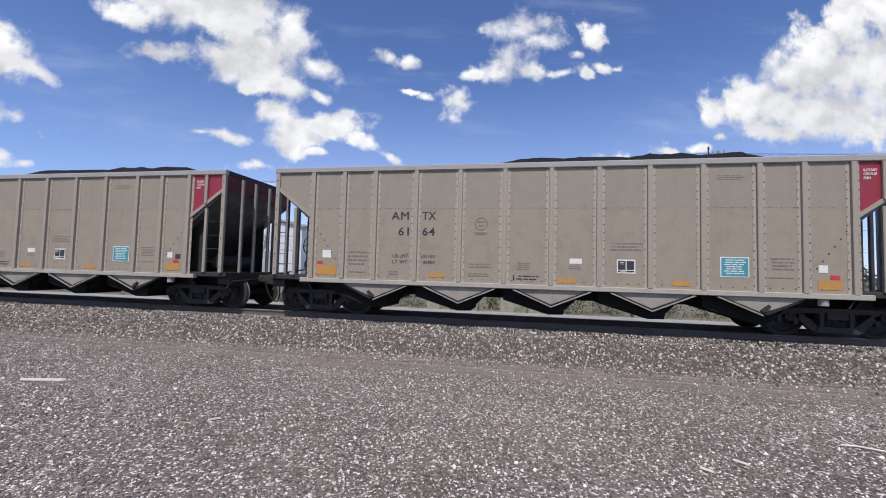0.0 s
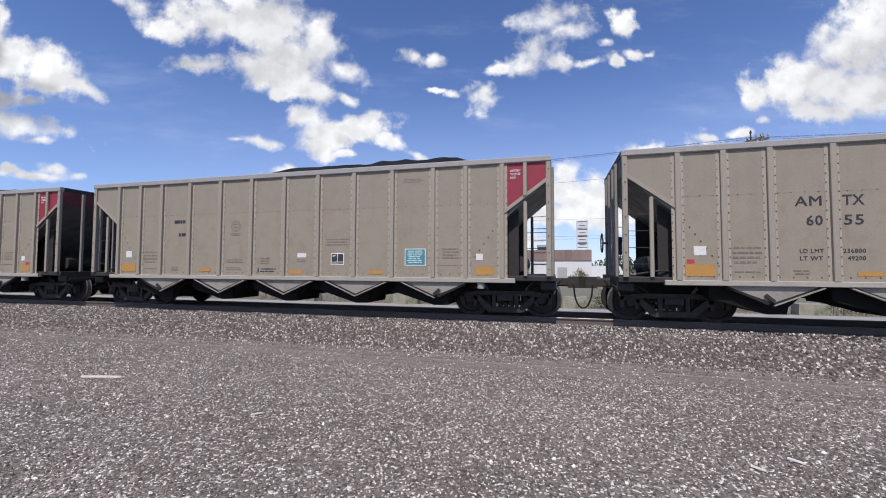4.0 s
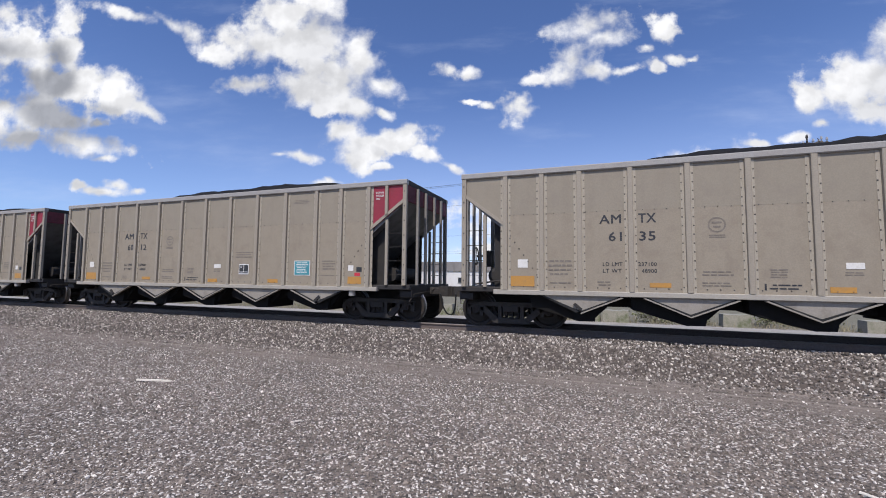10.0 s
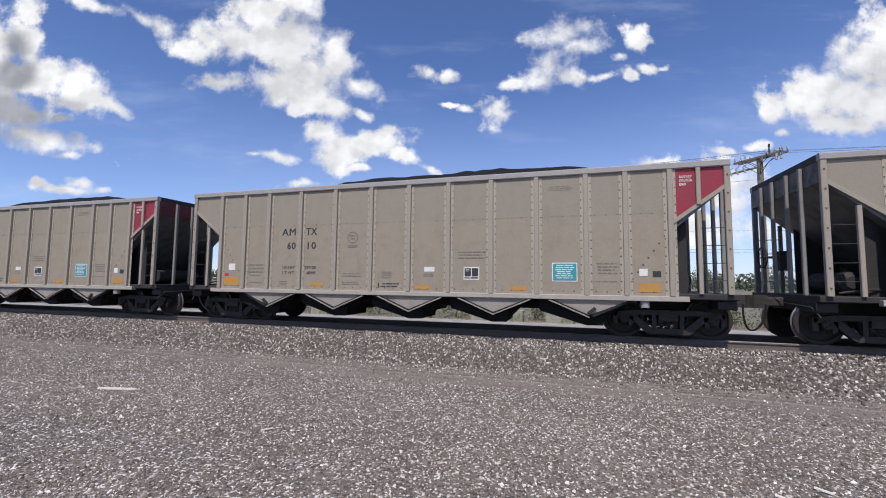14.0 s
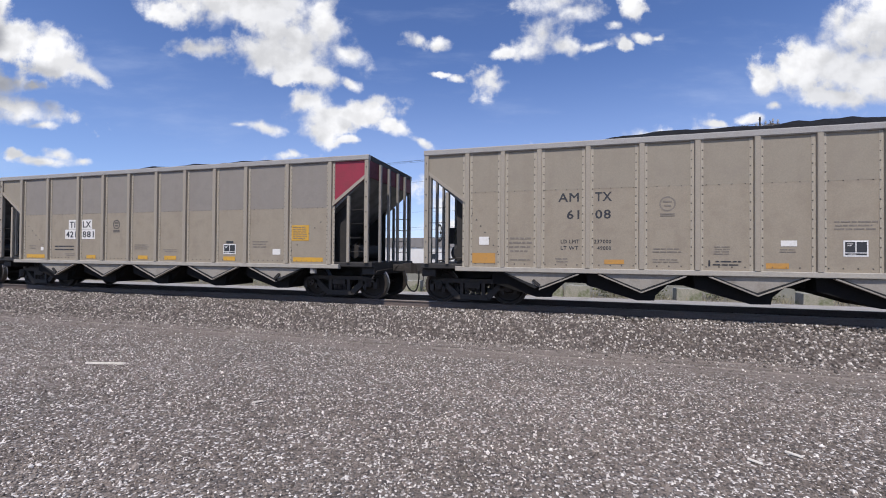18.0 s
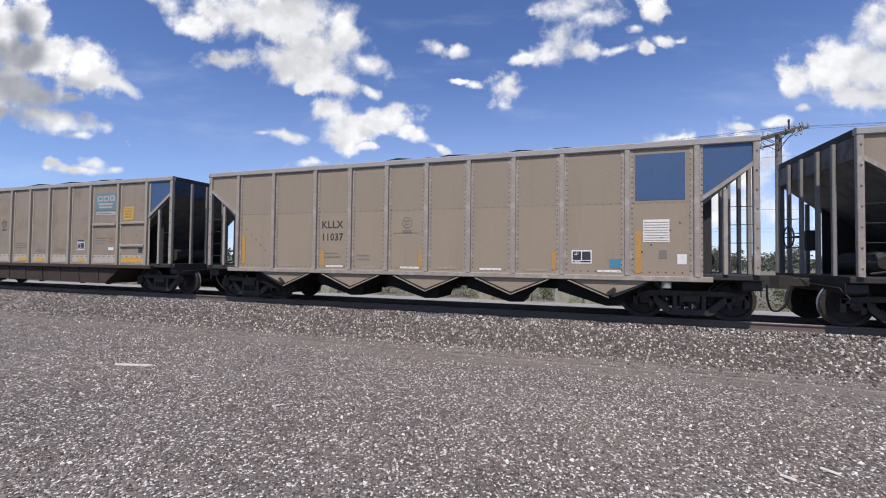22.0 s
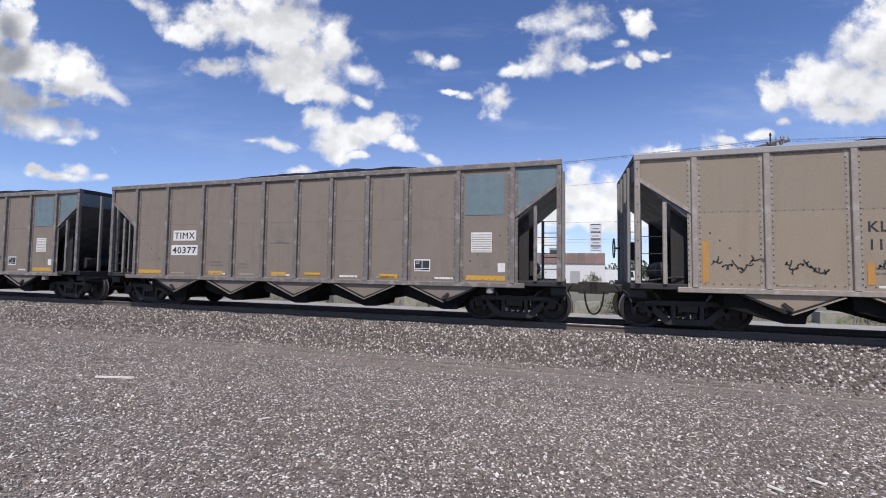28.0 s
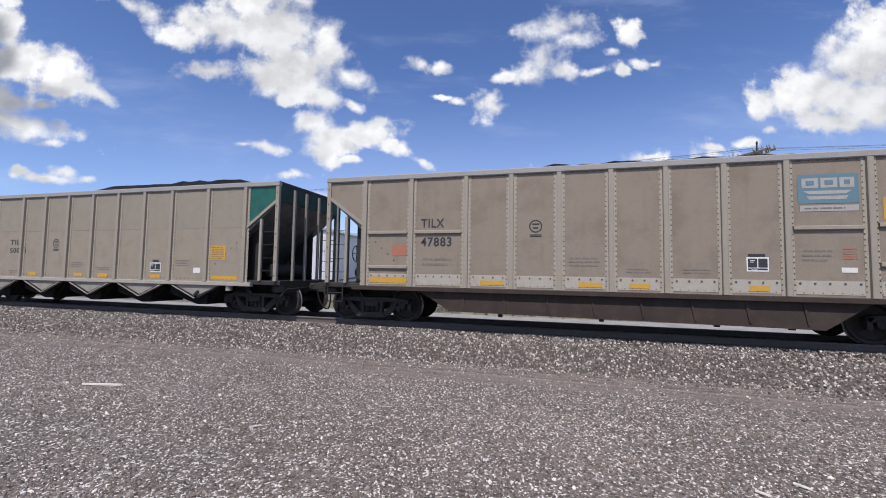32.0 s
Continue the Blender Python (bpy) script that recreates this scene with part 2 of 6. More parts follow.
    haze = k.math("MULTIPLY", k.math("MULTIPLY", k.span(z, 0.46, 0.0), 0.37), k.span(x, -0.8, -0.15, 0.3, 1.0))   # less haze to the west
    blue = k.vec("MULTIPLY", sky.outputs[0], SKY_TINT)
    air = k.mix(haze, blue, HAZE)
    wisps = k.math("MULTIPLY", k.span(k.noise(k.vec("MULTIPLY", flat.outputs[0], (1, 4, 1)), 2.0, 6, 0.6), 0.5, 0.8), 0.22)
    air = k.mix(wisps, air, HAZE)
    both = k.mix(k.math("MULTIPLY", cover, 0.97), air, shade)
    bg = k.add("ShaderNodeBackground")
    k.put(bg.inputs[0], both)
    bg.inputs[1].default_value = SKY_STRENGTH
    out = k.add("ShaderNodeOutputWorld")
    k.put(out.inputs[0], bg.outputs[0])


SKY_STRENGTH = 0.12
SKY_TINT = (0.81, 0.91, 1.23)
CLOUD_TOP, CLOUD_BASE, HAZE = (8.3, 8.3, 8.45), (3.0, 3.12, 3.5), (5.6, 6.4, 8.4)
make_world()
scene.view_settings.exposure = 0.0


# ---- materials ----
def material(name, col, rough=0.6, metal=0.0, spot=None, spots=0.0, spot_scale=3.0, grain=0.12, grain_scale=40.0, bump=0.0, bump_scale=60.0,
             streak=0.0, streak_col=(0.12, 0.1, 0.085), spec=0.5, dent=0.0, pieces=0.0, islands=0.0):
    """A painted or raw surface: base colour, fine grain, larger stains of a second colour, streaks that run down, fine relief and shallow dents."""
    m = bpy.data.materials.new(name)
    m.use_nodes = True
    k = Nodes(m.node_tree)
    b = m.node_tree.nodes["Principled BSDF"]
    p = k.add("ShaderNodeTexCoord").outputs["Object"]
    c = k.mix(k.span(k.noise(p, grain_scale, 5, 0.6), 0.3, 0.7), [x * (1 - grain) for x in col], [x * (1 + grain) for x in col])
    big = k.noise(p, spot_scale, 6, 0.62)
    c = k.mix(k.math("MULTIPLY", k.span(big, 0.45, 0.72), spots), c, spot or [x * 0.6 for x in col])
    if streak:
        down = k.noise(k.vec("MULTIPLY", p, (4.0, 4.0, 0.4)), 1.0, 4, 0.5)
        c = k.mix(k.math("MULTIPLY", k.span(down, 0.48, 0.75), streak * 0.6), c, streak_col)
    if pieces or islands:
        info = k.add("ShaderNodeObjectInfo").outputs["Random"] if pieces else k.add("ShaderNodeNewGeometry").outputs["Random Per Island"]
        c = k.mix(1.0, c, k.vec("SCALE", (1, 1, 1)), "MULTIPLY")
        k.put(c.node.inputs[7].links[0].from_node.inputs["Scale"], k.span(info, 0, 1, 1 - (pieces or islands), 1 + (pieces or islands), False))
    k.put(b.inputs["Base Color"], c)
    k.put(b.inputs["Roughness"], k.span(big, 0.3, 0.7, max(rough - 0.08, 0.02), min(rough + 0.1, 1.0)))
    b.inputs["Metallic"].default_value = metal
    b.inputs["Specular IOR Level"].default_value = spec
    normal = None
    for amount, scale, distance in ((dent, 1.7, 0.02), (bump, bump_scale, 0.01)):
        if amount:
            n = k.add("ShaderNodeBump")
            n.inputs["Strength"].default_value, n.inputs["Distance"].default_value = amount, distance
            k.put(n.inputs["Height"], k.noise(p, scale, 3 if scale < 5 else 6, 0.55))
            if normal:
                k.put(n.inputs["Normal"], normal)
            normal = n.outputs[0]
    if normal:
        k.put(b.inputs["Normal"], normal)
    return m


TAN = (0.288, 0.248, 0.19)
DIRT = (0.20, 0.165, 0.13)
tub_paint = material("dirty_tan_paint", (0.255, 0.212, 0.162), 0.7, spec=0.25, spot=(0.2, 0.162, 0.122), spots=0.7, spot_scale=1.6, streak=0.45, streak_col=(0.17, 0.133, 0.1), grain=0.06, dent=0.3, bump=0.06)
tan_paint = material("tan_paint", TAN, 0.7, spec=0.25, spot=(0.23, 0.193, 0.152), spots=0.5, streak=0.4, streak_col=DIRT, grain=0.07, dent=0.3, bump=0.06)
tan_upper = material("tan_upper_paint", (0.274, 0.24, 0.187), 0.7, spec=0.25, spot=(0.245, 0.213, 0.175), spots=0.5, streak=0.3, streak_col=DIRT, grain=0.06, dent=0.25, bump=0.06)
tan_rib = material("tan_rib_paint", (0.305, 0.268, 0.213), 0.6, spec=0.35, spot=(0.30, 0.26, 0.21), spots=0.5, streak=0.25, streak_col=DIRT, grain=0.07, bump=0.08)
chord_paint = material("chord_paint", (0.31, 0.295, 0.275), 0.5, spot=(0.24, 0.22, 0.2), spots=0.5, grain=0.1, bump=0.1)
grey_upper = material("grey_upper_paint", (0.235, 0.212, 0.185), 0.7, spec=0.3, spot=(0.21, 0.19, 0.17), spots=0.5, streak=0.3, streak_col=DIRT, grain=0.06, dent=0.25)
warm_paint = material("warm_tan_paint", (0.282, 0.229, 0.165), 0.7, spec=0.3, spot=(0.30, 0.24, 0.18), spots=0.6, streak=0.35, streak_col=(0.19, 0.14, 0.1), grain=0.06, dent=0.25, bump=0.06)
warm_upper = material("warm_tan_upper_paint", (0.262, 0.218, 0.162), 0.7, spec=0.3, spot=(0.27, 0.22, 0.17), spots=0.6, streak=0.3, streak_col=(0.19, 0.14, 0.1), grain=0.06, dent=0.25)
warm_rib = material("warm_rib_paint", (0.28, 0.24, 0.198), 0.52, spot=(0.5, 0.47, 0.42), spots=0.45, spot_scale=6, streak=0.3, grain=0.08)
brown_paint = material("brown_grey_paint", (0.215, 0.18, 0.146), 0.7, spec=0.3, spot=(0.19, 0.155, 0.12), spots=0.6, streak=0.4, streak_col=(0.13, 0.1, 0.08), grain=0.06, dent=0.25, bump=0.06)
brown_rib = material("brown_rib_paint", (0.155, 0.135, 0.117), 0.58, spot=(0.5, 0.48, 0.45), spots=0.4, spot_scale=6, streak=0.3, grain=0.08)
# end-sheet paints: shade of the end faces mixed into the colour, with coal dust
red_end = material("shaded_dusty_red_end_paint", (0.15, 0.022, 0.034), 0.7, spot=(0.05, 0.02, 0.022), spots=0.8, streak=0.5, streak_col=(0.05, 0.02, 0.02), grain=0.12)
blue_end = material("shaded_dusty_blue_end_paint", (0.036, 0.06, 0.11), 0.7, spot=(0.02, 0.025, 0.035), spots=0.8, streak=0.5, streak_col=(0.02, 0.022, 0.03), grain=0.12)
green_end = material("shaded_dusty_green_end_paint", (0.012, 0.06, 0.046), 0.7, spot=(0.012, 0.025, 0.022), spots=0.7, streak=0.5, streak_col=(0.012, 0.02, 0.018), grain=0.12)
tan_end = material("shaded_dusty_tan_end_paint", (0.17, 0.152, 0.13), 0.7, spot=(0.05, 0.046, 0.042), spots=0.8, streak=0.6, streak_col=(0.05, 0.045, 0.04), grain=0.12)
red_paint = material("red_paint", (0.26, 0.022, 0.04), 0.5, spot=(0.18, 0.03, 0.04), spots=0.5, streak=0.2, streak_col=(0.1, 0.03, 0.03), grain=0.08)
blue_paint = material("blue_paint", (0.036, 0.085, 0.185), 0.5, spot=(0.05, 0.08, 0.15), spots=0.5, streak=0.2, grain=0.08)
teal_grey_paint = material("teal_grey_paint", (0.135, 0.19, 0.205), 0.55, spot=(0.1, 0.14, 0.15), spots=0.5, streak=0.3, grain=0.08)
green_paint = material("green_paint", (0.01, 0.10, 0.075), 0.5, spot=(0.01, 0.06, 0.05), spots=0.5, streak=0.2, grain=0.08)
# slope sheets: dark grey base with darker blotches and streaks
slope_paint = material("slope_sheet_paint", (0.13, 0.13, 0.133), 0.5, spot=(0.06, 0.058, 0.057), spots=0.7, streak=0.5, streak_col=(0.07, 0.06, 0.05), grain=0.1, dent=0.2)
plate_paint = material("hopper_plate_paint", (0.29, 0.262, 0.222), 0.65, spot=(0.17, 0.145, 0.12), spots=0.6, grain=0.08, bump=0.1)
black_steel = material("black_steel", (0.032, 0.03, 0.029), 0.7, spec=0.3, spot=(0.05, 0.043, 0.036), spots=0.6, grain=0.2, bump=0.3, bump_scale=30)
# chutes and doors: near-black base with slightly lighter spots
chute_steel = material("near_black_chute_steel", (0.009, 0.0085, 0.008), 0.85, spec=0.2, spot=(0.02, 0.017, 0.015), spots=0.5, grain=0.2, bump=0.2)
under_steel = material("dirty_underbody_steel", (0.05, 0.037, 0.031), 0.8, spec=0.2, spot=(0.075, 0.056, 0.046), spots=0.7, streak=0.5, streak_col=(0.02, 0.018, 0.016), grain=0.15, bump=0.2)
truck_steel = material("dusty_cast_steel", (0.034, 0.03, 0.027), 0.7, spec=0.35, spot=(0.075, 0.062, 0.052), spots=0.7, spot_scale=8, grain=0.2, bump=0.4, bump_scale=35)
wheel_steel = material("wheel_steel", (0.03, 0.026, 0.023), 0.7, spec=0.3, spot=(0.055, 0.042, 0.033), spots=0.6, grain=0.2, bump=0.2)
tread_steel = material("polished_tread_steel", (0.26, 0.25, 0.24), 0.42, metal=1.0, spot=(0.22, 0.2, 0.185), spots=0.4, grain=0.05)
rubber = material("black_rubber", (0.018, 0.018, 0.018), 0.7, grain=0.15)
rivet_steel = material("dark_rivet", (0.085, 0.075, 0.065), 0.6, grain=0.2)
coal_black = material("coal", (0.012, 0.012, 0.013), 0.9, spec=0.15, spot=(0.022, 0.022, 0.022), spots=0.6, spot_scale=9, grain=0.4, grain_scale=22, bump=1.0, bump_scale=14)
mark_black = material("black_lettering", (0.022, 0.024, 0.03), 0.55, spot=(0.1, 0.09, 0.08), spots=0.35, spot_scale=14, grain=0.1)
mark_faint = material("faded_stencil", (0.165, 0.143, 0.118), 0.6, spot=(0.225, 0.195, 0.16), spots=0.8, spot_scale=20, grain=0.1)
mark_white = material("white_lettering", (0.72, 0.71, 0.68), 0.55, spot=(0.5, 0.48, 0.45), spots=0.4, grain=0.05)
sticker_white = material("white_placard", (0.68, 0.66, 0.62), 0.5, spot=(0.5, 0.46, 0.4), spots=0.5, spot_scale=8, grain=0.04)
sticker_orange = material("orange_reflector", (0.44, 0.225, 0.05), 0.5, spot=(0.34, 0.2, 0.08), spots=0.6, spot_scale=7, grain=0.06)
sticker_yellow = material("yellow_reflector", (0.54, 0.30, 0.035), 0.5, spot=(0.4, 0.24, 0.06), spots=0.5, spot_scale=7, grain=0.05)
sticker_red = material("red_sticker", (0.50, 0.03, 0.05), 0.45, grain=0.06)
sticker_coral = material("orange_red_sticker", (0.38, 0.14, 0.085), 0.5, spot=(0.3, 0.15, 0.1), spots=0.4, grain=0.05)
sticker_teal = material("teal_placard", (0.05, 0.255, 0.30), 0.45, spot=(0.06, 0.2, 0.23), spots=0.4, grain=0.05)
sticker_blue = material("blue_placard", (0.06, 0.20, 0.31), 0.45, spot=(0.06, 0.15, 0.22), spots=0.4, grain=0.05)
sign_faded = material("faded_sign_blue", (0.11, 0.20, 0.235), 0.5, spot=(0.12, 0.18, 0.2), spots=0.5, grain=0.06)
sign_grey = material("faded_sign_grey", (0.36, 0.345, 0.32), 0.55, spot=(0.28, 0.26, 0.235), spots=0.5, spot_scale=9, grain=0.06)
sticker_dark = material("dark_placard", (0.03, 0.032, 0.034), 0.5, grain=0.1)
spray_red = material("red_spray_paint", (0.42, 0.03, 0.05), 0.6, spot=(0.4, 0.1, 0.08), spots=0.4, spot_scale=20, grain=0.1)
spray_black = material("black_spray_paint", (0.03, 0.028, 0.026), 0.6, spot=(0.1, 0.085, 0.07), spots=0.4, spot_scale=20, grain=0.1)
sill_paint = material("cream_sill_paint", (0.36, 0.33, 0.28), 0.5, spot=(0.26, 0.23, 0.2), spots=0.5, spot_scale=5, grain=0.08)
# end and far-side posts: their shade is put into a darker, blotched paint
dark_post = material("shaded_post_paint", (0.22, 0.205, 0.185), 0.65, spot=(0.16, 0.145, 0.13), spots=0.5, spot_scale=6, grain=0.15)
hem_paint = material("cream_hem_paint", (0.385, 0.35, 0.29), 0.6, spot=(0.33, 0.28, 0.22), spots=0.5, spot_scale=5, grain=0.06)
grime = material("black_coal_grime", (0.06, 0.052, 0.046), 0.8, spot=(0.2, 0.175, 0.145), spots=0.9, spot_scale=7, streak=0.7, streak_col=(0.22, 0.19, 0.16), grain=0.2)
flange_paint = material("pale_flange_paint", (0.37, 0.33, 0.265), 0.6, spec=0.35, spot=(0.3, 0.26, 0.21), spots=0.6, spot_scale=4, streak=0.3, streak_col=DIRT, grain=0.08)
gap_black = material("black_gap", (0.012, 0.012, 0.012), 0.8)


# ---- mesh tools ----
class Shape:
    """Vertices and faces that grow into one mesh."""

    def __init__(self):
        self.v, self.f, self.slots = [], [], []

    def add(self, verts, faces, slot=0):
        n = len(self.v)
        self.v.extend(verts)
        self.f.extend(tuple(i + n for i in face) for face in faces)
        self.slots.extend([slot] * len(faces))
        return self

    def box(self, x0, x1, y0, y1, z0, z1, slot=0):
        return self.add([(x, y, z) for x in (x0, x1) for y in (y0, y1) for z in (z0, z1)],
                        [(0, 1, 3, 2), (4, 6, 7, 5), (0, 4, 5, 1), (2, 3, 7, 6), (0, 2, 6, 4), (1, 5, 7, 3)], slot)

    def prism(self, pts, axis, a, b, slot=0):
        """pts: the outline on the other two axes (yz for x, xz for y, xy for z)."""
        n, where = len(pts), {"x": lambda p, t: (t, p[0], p[1]), "y": lambda p, t: (p[0], t, p[1]), "z": lambda p, t: (p[0], p[1], t)}[axis]
        verts = [where(p, a) for p in pts] + [where(p, b) for p in pts]
        faces = [tuple(range(n))[::-1], tuple(range(n, 2 * n))] + [(i, (i + 1) % n, n + (i + 1) % n, n + i) for i in range(n)]
        return self.add(verts, faces, slot)

    def rail(self, x0, x1, y0, y1, z0, z1, c=0.015, slot=0):
        """A box along x with its four long edges taken off."""
        return self.prism([(y0 + c, z0), (y1 - c, z0), (y1, z0 + c), (y1, z1 - c), (y1 - c, z1), (y0 + c, z1), (y0, z1 - c), (y0, z0 + c)], "x", x0, x1, slot)

    def post(self, x0, x1, y0, y1, z0, z1, c=0.012, slot=0):
        return self.prism([(x0 + c, y0), (x1 - c, y0), (x1, y0 + c), (x1, y1 - c), (x1 - c, y1), (x0 + c, y1), (x0, y1 - c), (x0, y0 + c)], "z", z0, z1, slot)

    def tube(self, p, q, r, n=6, r2=None, slot=0):
        p, q = Vector(p), Vector(q)
        w = (q - p).normalized()
        s = w.orthogonal().normalized()
        u = w.cross(s)
        ring = [(math.cos(2 * math.pi * i / n), math.sin(2 * math.pi * i / n)) for i in range(n)]
        verts = [tuple(o + s * (c * rr) + u * (d * rr)) for o, rr in ((p, r), (q, r if r2 is None else r2)) for c, d in ring]
        faces = [tuple(range(n))[::-1], tuple(range(n, 2 * n))] + [(i, (i + 1) % n, n + (i + 1) % n, n + i) for i in range(n)]
        return self.add(verts, faces, slot)

    def path(self, pts, r, n=6, slot=0):
        """One tube bent through the points."""
        pts = [Vector(p) for p in pts]
        verts, s = [], None
        for i, p in enumerate(pts):
            w = (pts[min(i + 1, len(pts) - 1)] - pts[max(i - 1, 0)]).normalized()
            s = w.orthogonal().normalized() if s is None else (s - w * s.dot(w)).normalized()
            u = w.cross(s)
            verts += [tuple(p + s * (r * math.cos(2 * math.pi * j / n)) + u * (r * math.sin(2 * math.pi * j / n))) for j in range(n)]
        m = len(pts)
        faces = [tuple(range(n))[::-1], tuple(range((m - 1) * n, m * n))]
        faces += [(i * n + j, i * n + (j + 1) % n, (i + 1) * n + (j + 1) % n, (i + 1) * n + j) for i in range(m - 1) for j in range(n)]
        return self.add(verts, faces, slot)

    def lathe(self, profile, x, z, n=28, slots=None):
        """Rings of (y, radius) about an axis along y."""
        verts = [(x + r * math.cos(2 * math.pi * i / n), y, z + r * math.sin(2 * math.pi * i / n)) for y, r in profile for i in range(n)]
        base = len(self.v)
        self.v.extend(verts)
        for j in range(len(profile) - 1):
            for i in range(n):
                self.f.append((base + j * n + i, base + j * n + (i + 1) % n, base + (j + 1) * n + (i + 1) % n, base + (j + 1) * n + i))
                self.slots.append(slots[j] if slots else 0)
        for j in (0, len(profile) - 1):
            self.f.append(tuple(base + j * n + i for i in range(n)))
            self.slots.append(slots[min(j, len(slots) - 1)] if slots else 0)
        return self

    def mesh(self, name, *mats, smooth=False, tidy=True):
        me = bpy.data.meshes.new(name)
        me.from_pydata(self.v, [], self.f)
        for m in mats:
            me.materials.append(m)
        if len(mats) > 1:
            me.polygons.foreach_set("material_index", self.slots)
        if tidy:
            b = bmesh.new()
            b.from_mesh(me)
            bmesh.ops.recalc_face_normals(b, faces=b.faces)
            b.to_mesh(me)
            b.free()
        if smooth:
            me.polygons.foreach_set("use_smooth", [True] * len(me.polygons))
        me.update()
        return me


def part(name, mesh, parent=None, label="", place=None):
    ob = new(name, mesh)
    if parent:
        ob.parent = parent
    if place:
        ob.matrix_basis = place
    if label:
        ob["label"] = label
    return ob


def thing(name, label, category, group="", kind="", place=None):
    ob = tagged(new(name), label, category, group, kind)
    if place:
        ob.matrix_basis = place
    return ob


_letters = {}


def lettering(text, height, mat):
    """A flat mesh of the words, standing in the xz plane and facing -y, its lower left corner at the origin."""
    key = (text, round(height, 3), mat.name)
    if key not in _letters:
        c = bpy.data.curves.new("lettering", "FONT")
        c.body, c.size, c.extrude, c.resolution_u = text, height / 0.7, 0.002, 2
        plain = bool(set(text) & set("MWN"))
        c.offset = 0.0 if plain else 0.0045 * height / 0.2
        c.space_character = 1.1
        o = new("lettering", c)
        me = bpy.data.meshes.new_from_object(o)
        bpy.data.objects.remove(o)
        me.transform(Matrix.Rotation(radians(90), 4, "X"))
        if plain:   # a second, shifted copy makes these letters as bold as the others
            bm, twin = bmesh.new(), me.copy()
            step = 0.0085 * height / 0.2
            me.transform(Matrix.Translation((-step / 2, 0, -step / 4)))
            twin.transform(Matrix.Translation((step / 2, -0.0006, step / 4)))
            bm.from_mesh(me), bm.from_mesh(twin)
            bm.to_mesh(me)
            bm.free()
            bpy.data.meshes.remove(twin)
        me.materials.clear()
        me.materials.append(mat)
        _letters[key] = me
    return _letters[key]


# ---- ground, track ----
GROUND = -0.5
TRACK_Y = 11.65


def ground_material():
    """Grey gravel with pale chips; a trodden, browner lane runs beside the ballast."""
    m = bpy.data.materials.new("gravel_ground")
    m.use_nodes = True
    k = Nodes(m.node_tree)
    b = m.node_tree.nodes["Principled BSDF"]
    p = k.add("ShaderNodeTexCoord").outputs["Object"]
    sep = k.add("ShaderNodeSeparateXYZ")
    k.put(sep.inputs[0], p)
    far = k.span(sep.outputs[1], 18.3, 19.2)
    c = k.mix(k.span(k.noise(p, 0.35, 5, 0.6), 0.35, 0.65), (0.172, 0.142, 0.119), (0.25, 0.208, 0.175))
    cells = k.add("ShaderNodeTexVoronoi")
    k.put(cells.inputs["Vector"], p)
    cells.inputs["Scale"].default_value = 46.0
    tone = k.add("ShaderNodeSeparateColor")
    k.put(tone.inputs[0], cells.outputs["Color"])
    c = k.mix(k.span(k.noise(p, 1.1, 6, 0.65), 0.5, 0.72, 0, 0.6), c, (0.105, 0.094, 0.074))
    c = k.mix(k.span(tone.outputs[0], 0.74, 0.88), c, (0.74, 0.69, 0.63))
    c = k.mix(k.span(tone.outputs[1], 0.5, 0.85, 0, 0.85), c, (0.05, 0.043, 0.039))
    wobble = k.math("ADD", sep.outputs[1], k.math("MULTIPLY", k.math("SUBTRACT", k.noise(p, 0.5, 4), 0.5), 0.9))
    lane = k.math("MULTIPLY", k.span(wobble, 6.95, 7.3), k.span(wobble, 8.35, 8.1))
    fine = k.mix(k.span(k.noise(p, 60, 4), 0.35, 0.65), (0.165, 0.138, 0.117), (0.26, 0.22, 0.188))
    c = k.mix(k.math("MULTIPLY", lane, k.span(k.noise(p, 1.2, 5), 0.3, 0.6, 0.45, 0.9)), c, fine)
    ruts = k.span(k.noise(k.vec("MULTIPLY", p, (0.35, 9.0, 1)), 1.0, 5, 0.65), 0.52, 0.66, 0, 0.6)
    ruts = k.math("MULTIPLY", ruts, k.math("MULTIPLY", k.span(wobble, 5.2, 6.6), k.span(wobble, 8.6, 8.2)))
    c = k.mix(ruts, c, (0.1, 0.083, 0.07))
    drift = k.math("ADD", sep.outputs[1], k.math("MULTIPLY", k.math("SUBTRACT", k.noise(p, 0.3, 3), 0.5), 0.5))
    for line, tone_of in ((7.62, (0.32, 0.275, 0.235)), (7.74, (0.09, 0.075, 0.063)), (8.02, (0.33, 0.28, 0.24)), (8.14, (0.085, 0.07, 0.06)), (6.9, (0.12, 0.1, 0.085))):
        near = k.span(k.math("ABSOLUTE", k.math("SUBTRACT", drift, line)), 0.075, 0.02, 0, 0.7)
        c = k.mix(k.math("MULTIPLY", near, k.span(k.noise(p, 2.2, 5), 0.35, 0.6)), c, tone_of)
    earth = k.mix(k.noise(p, 0.8, 6), (0.22, 0.2, 0.165), (0.14, 0.14, 0.085))
    c = k.mix(far, c, earth)
    k.put(b.inputs["Base Color"], c)
    b.inputs["Roughness"].default_value = 0.9
    n = k.add("ShaderNodeBump")
    n.inputs["Strength"].default_value, n.inputs["Distance"].default_value = 0.9, 0.02
    k.put(n.inputs["Height"], k.math("ADD", k.math("MULTIPLY", cells.outputs["Distance"], -1.0), k.noise(p, 25, 6)))
    k.put(b.inputs["Normal"], n.outputs[0])
    return m


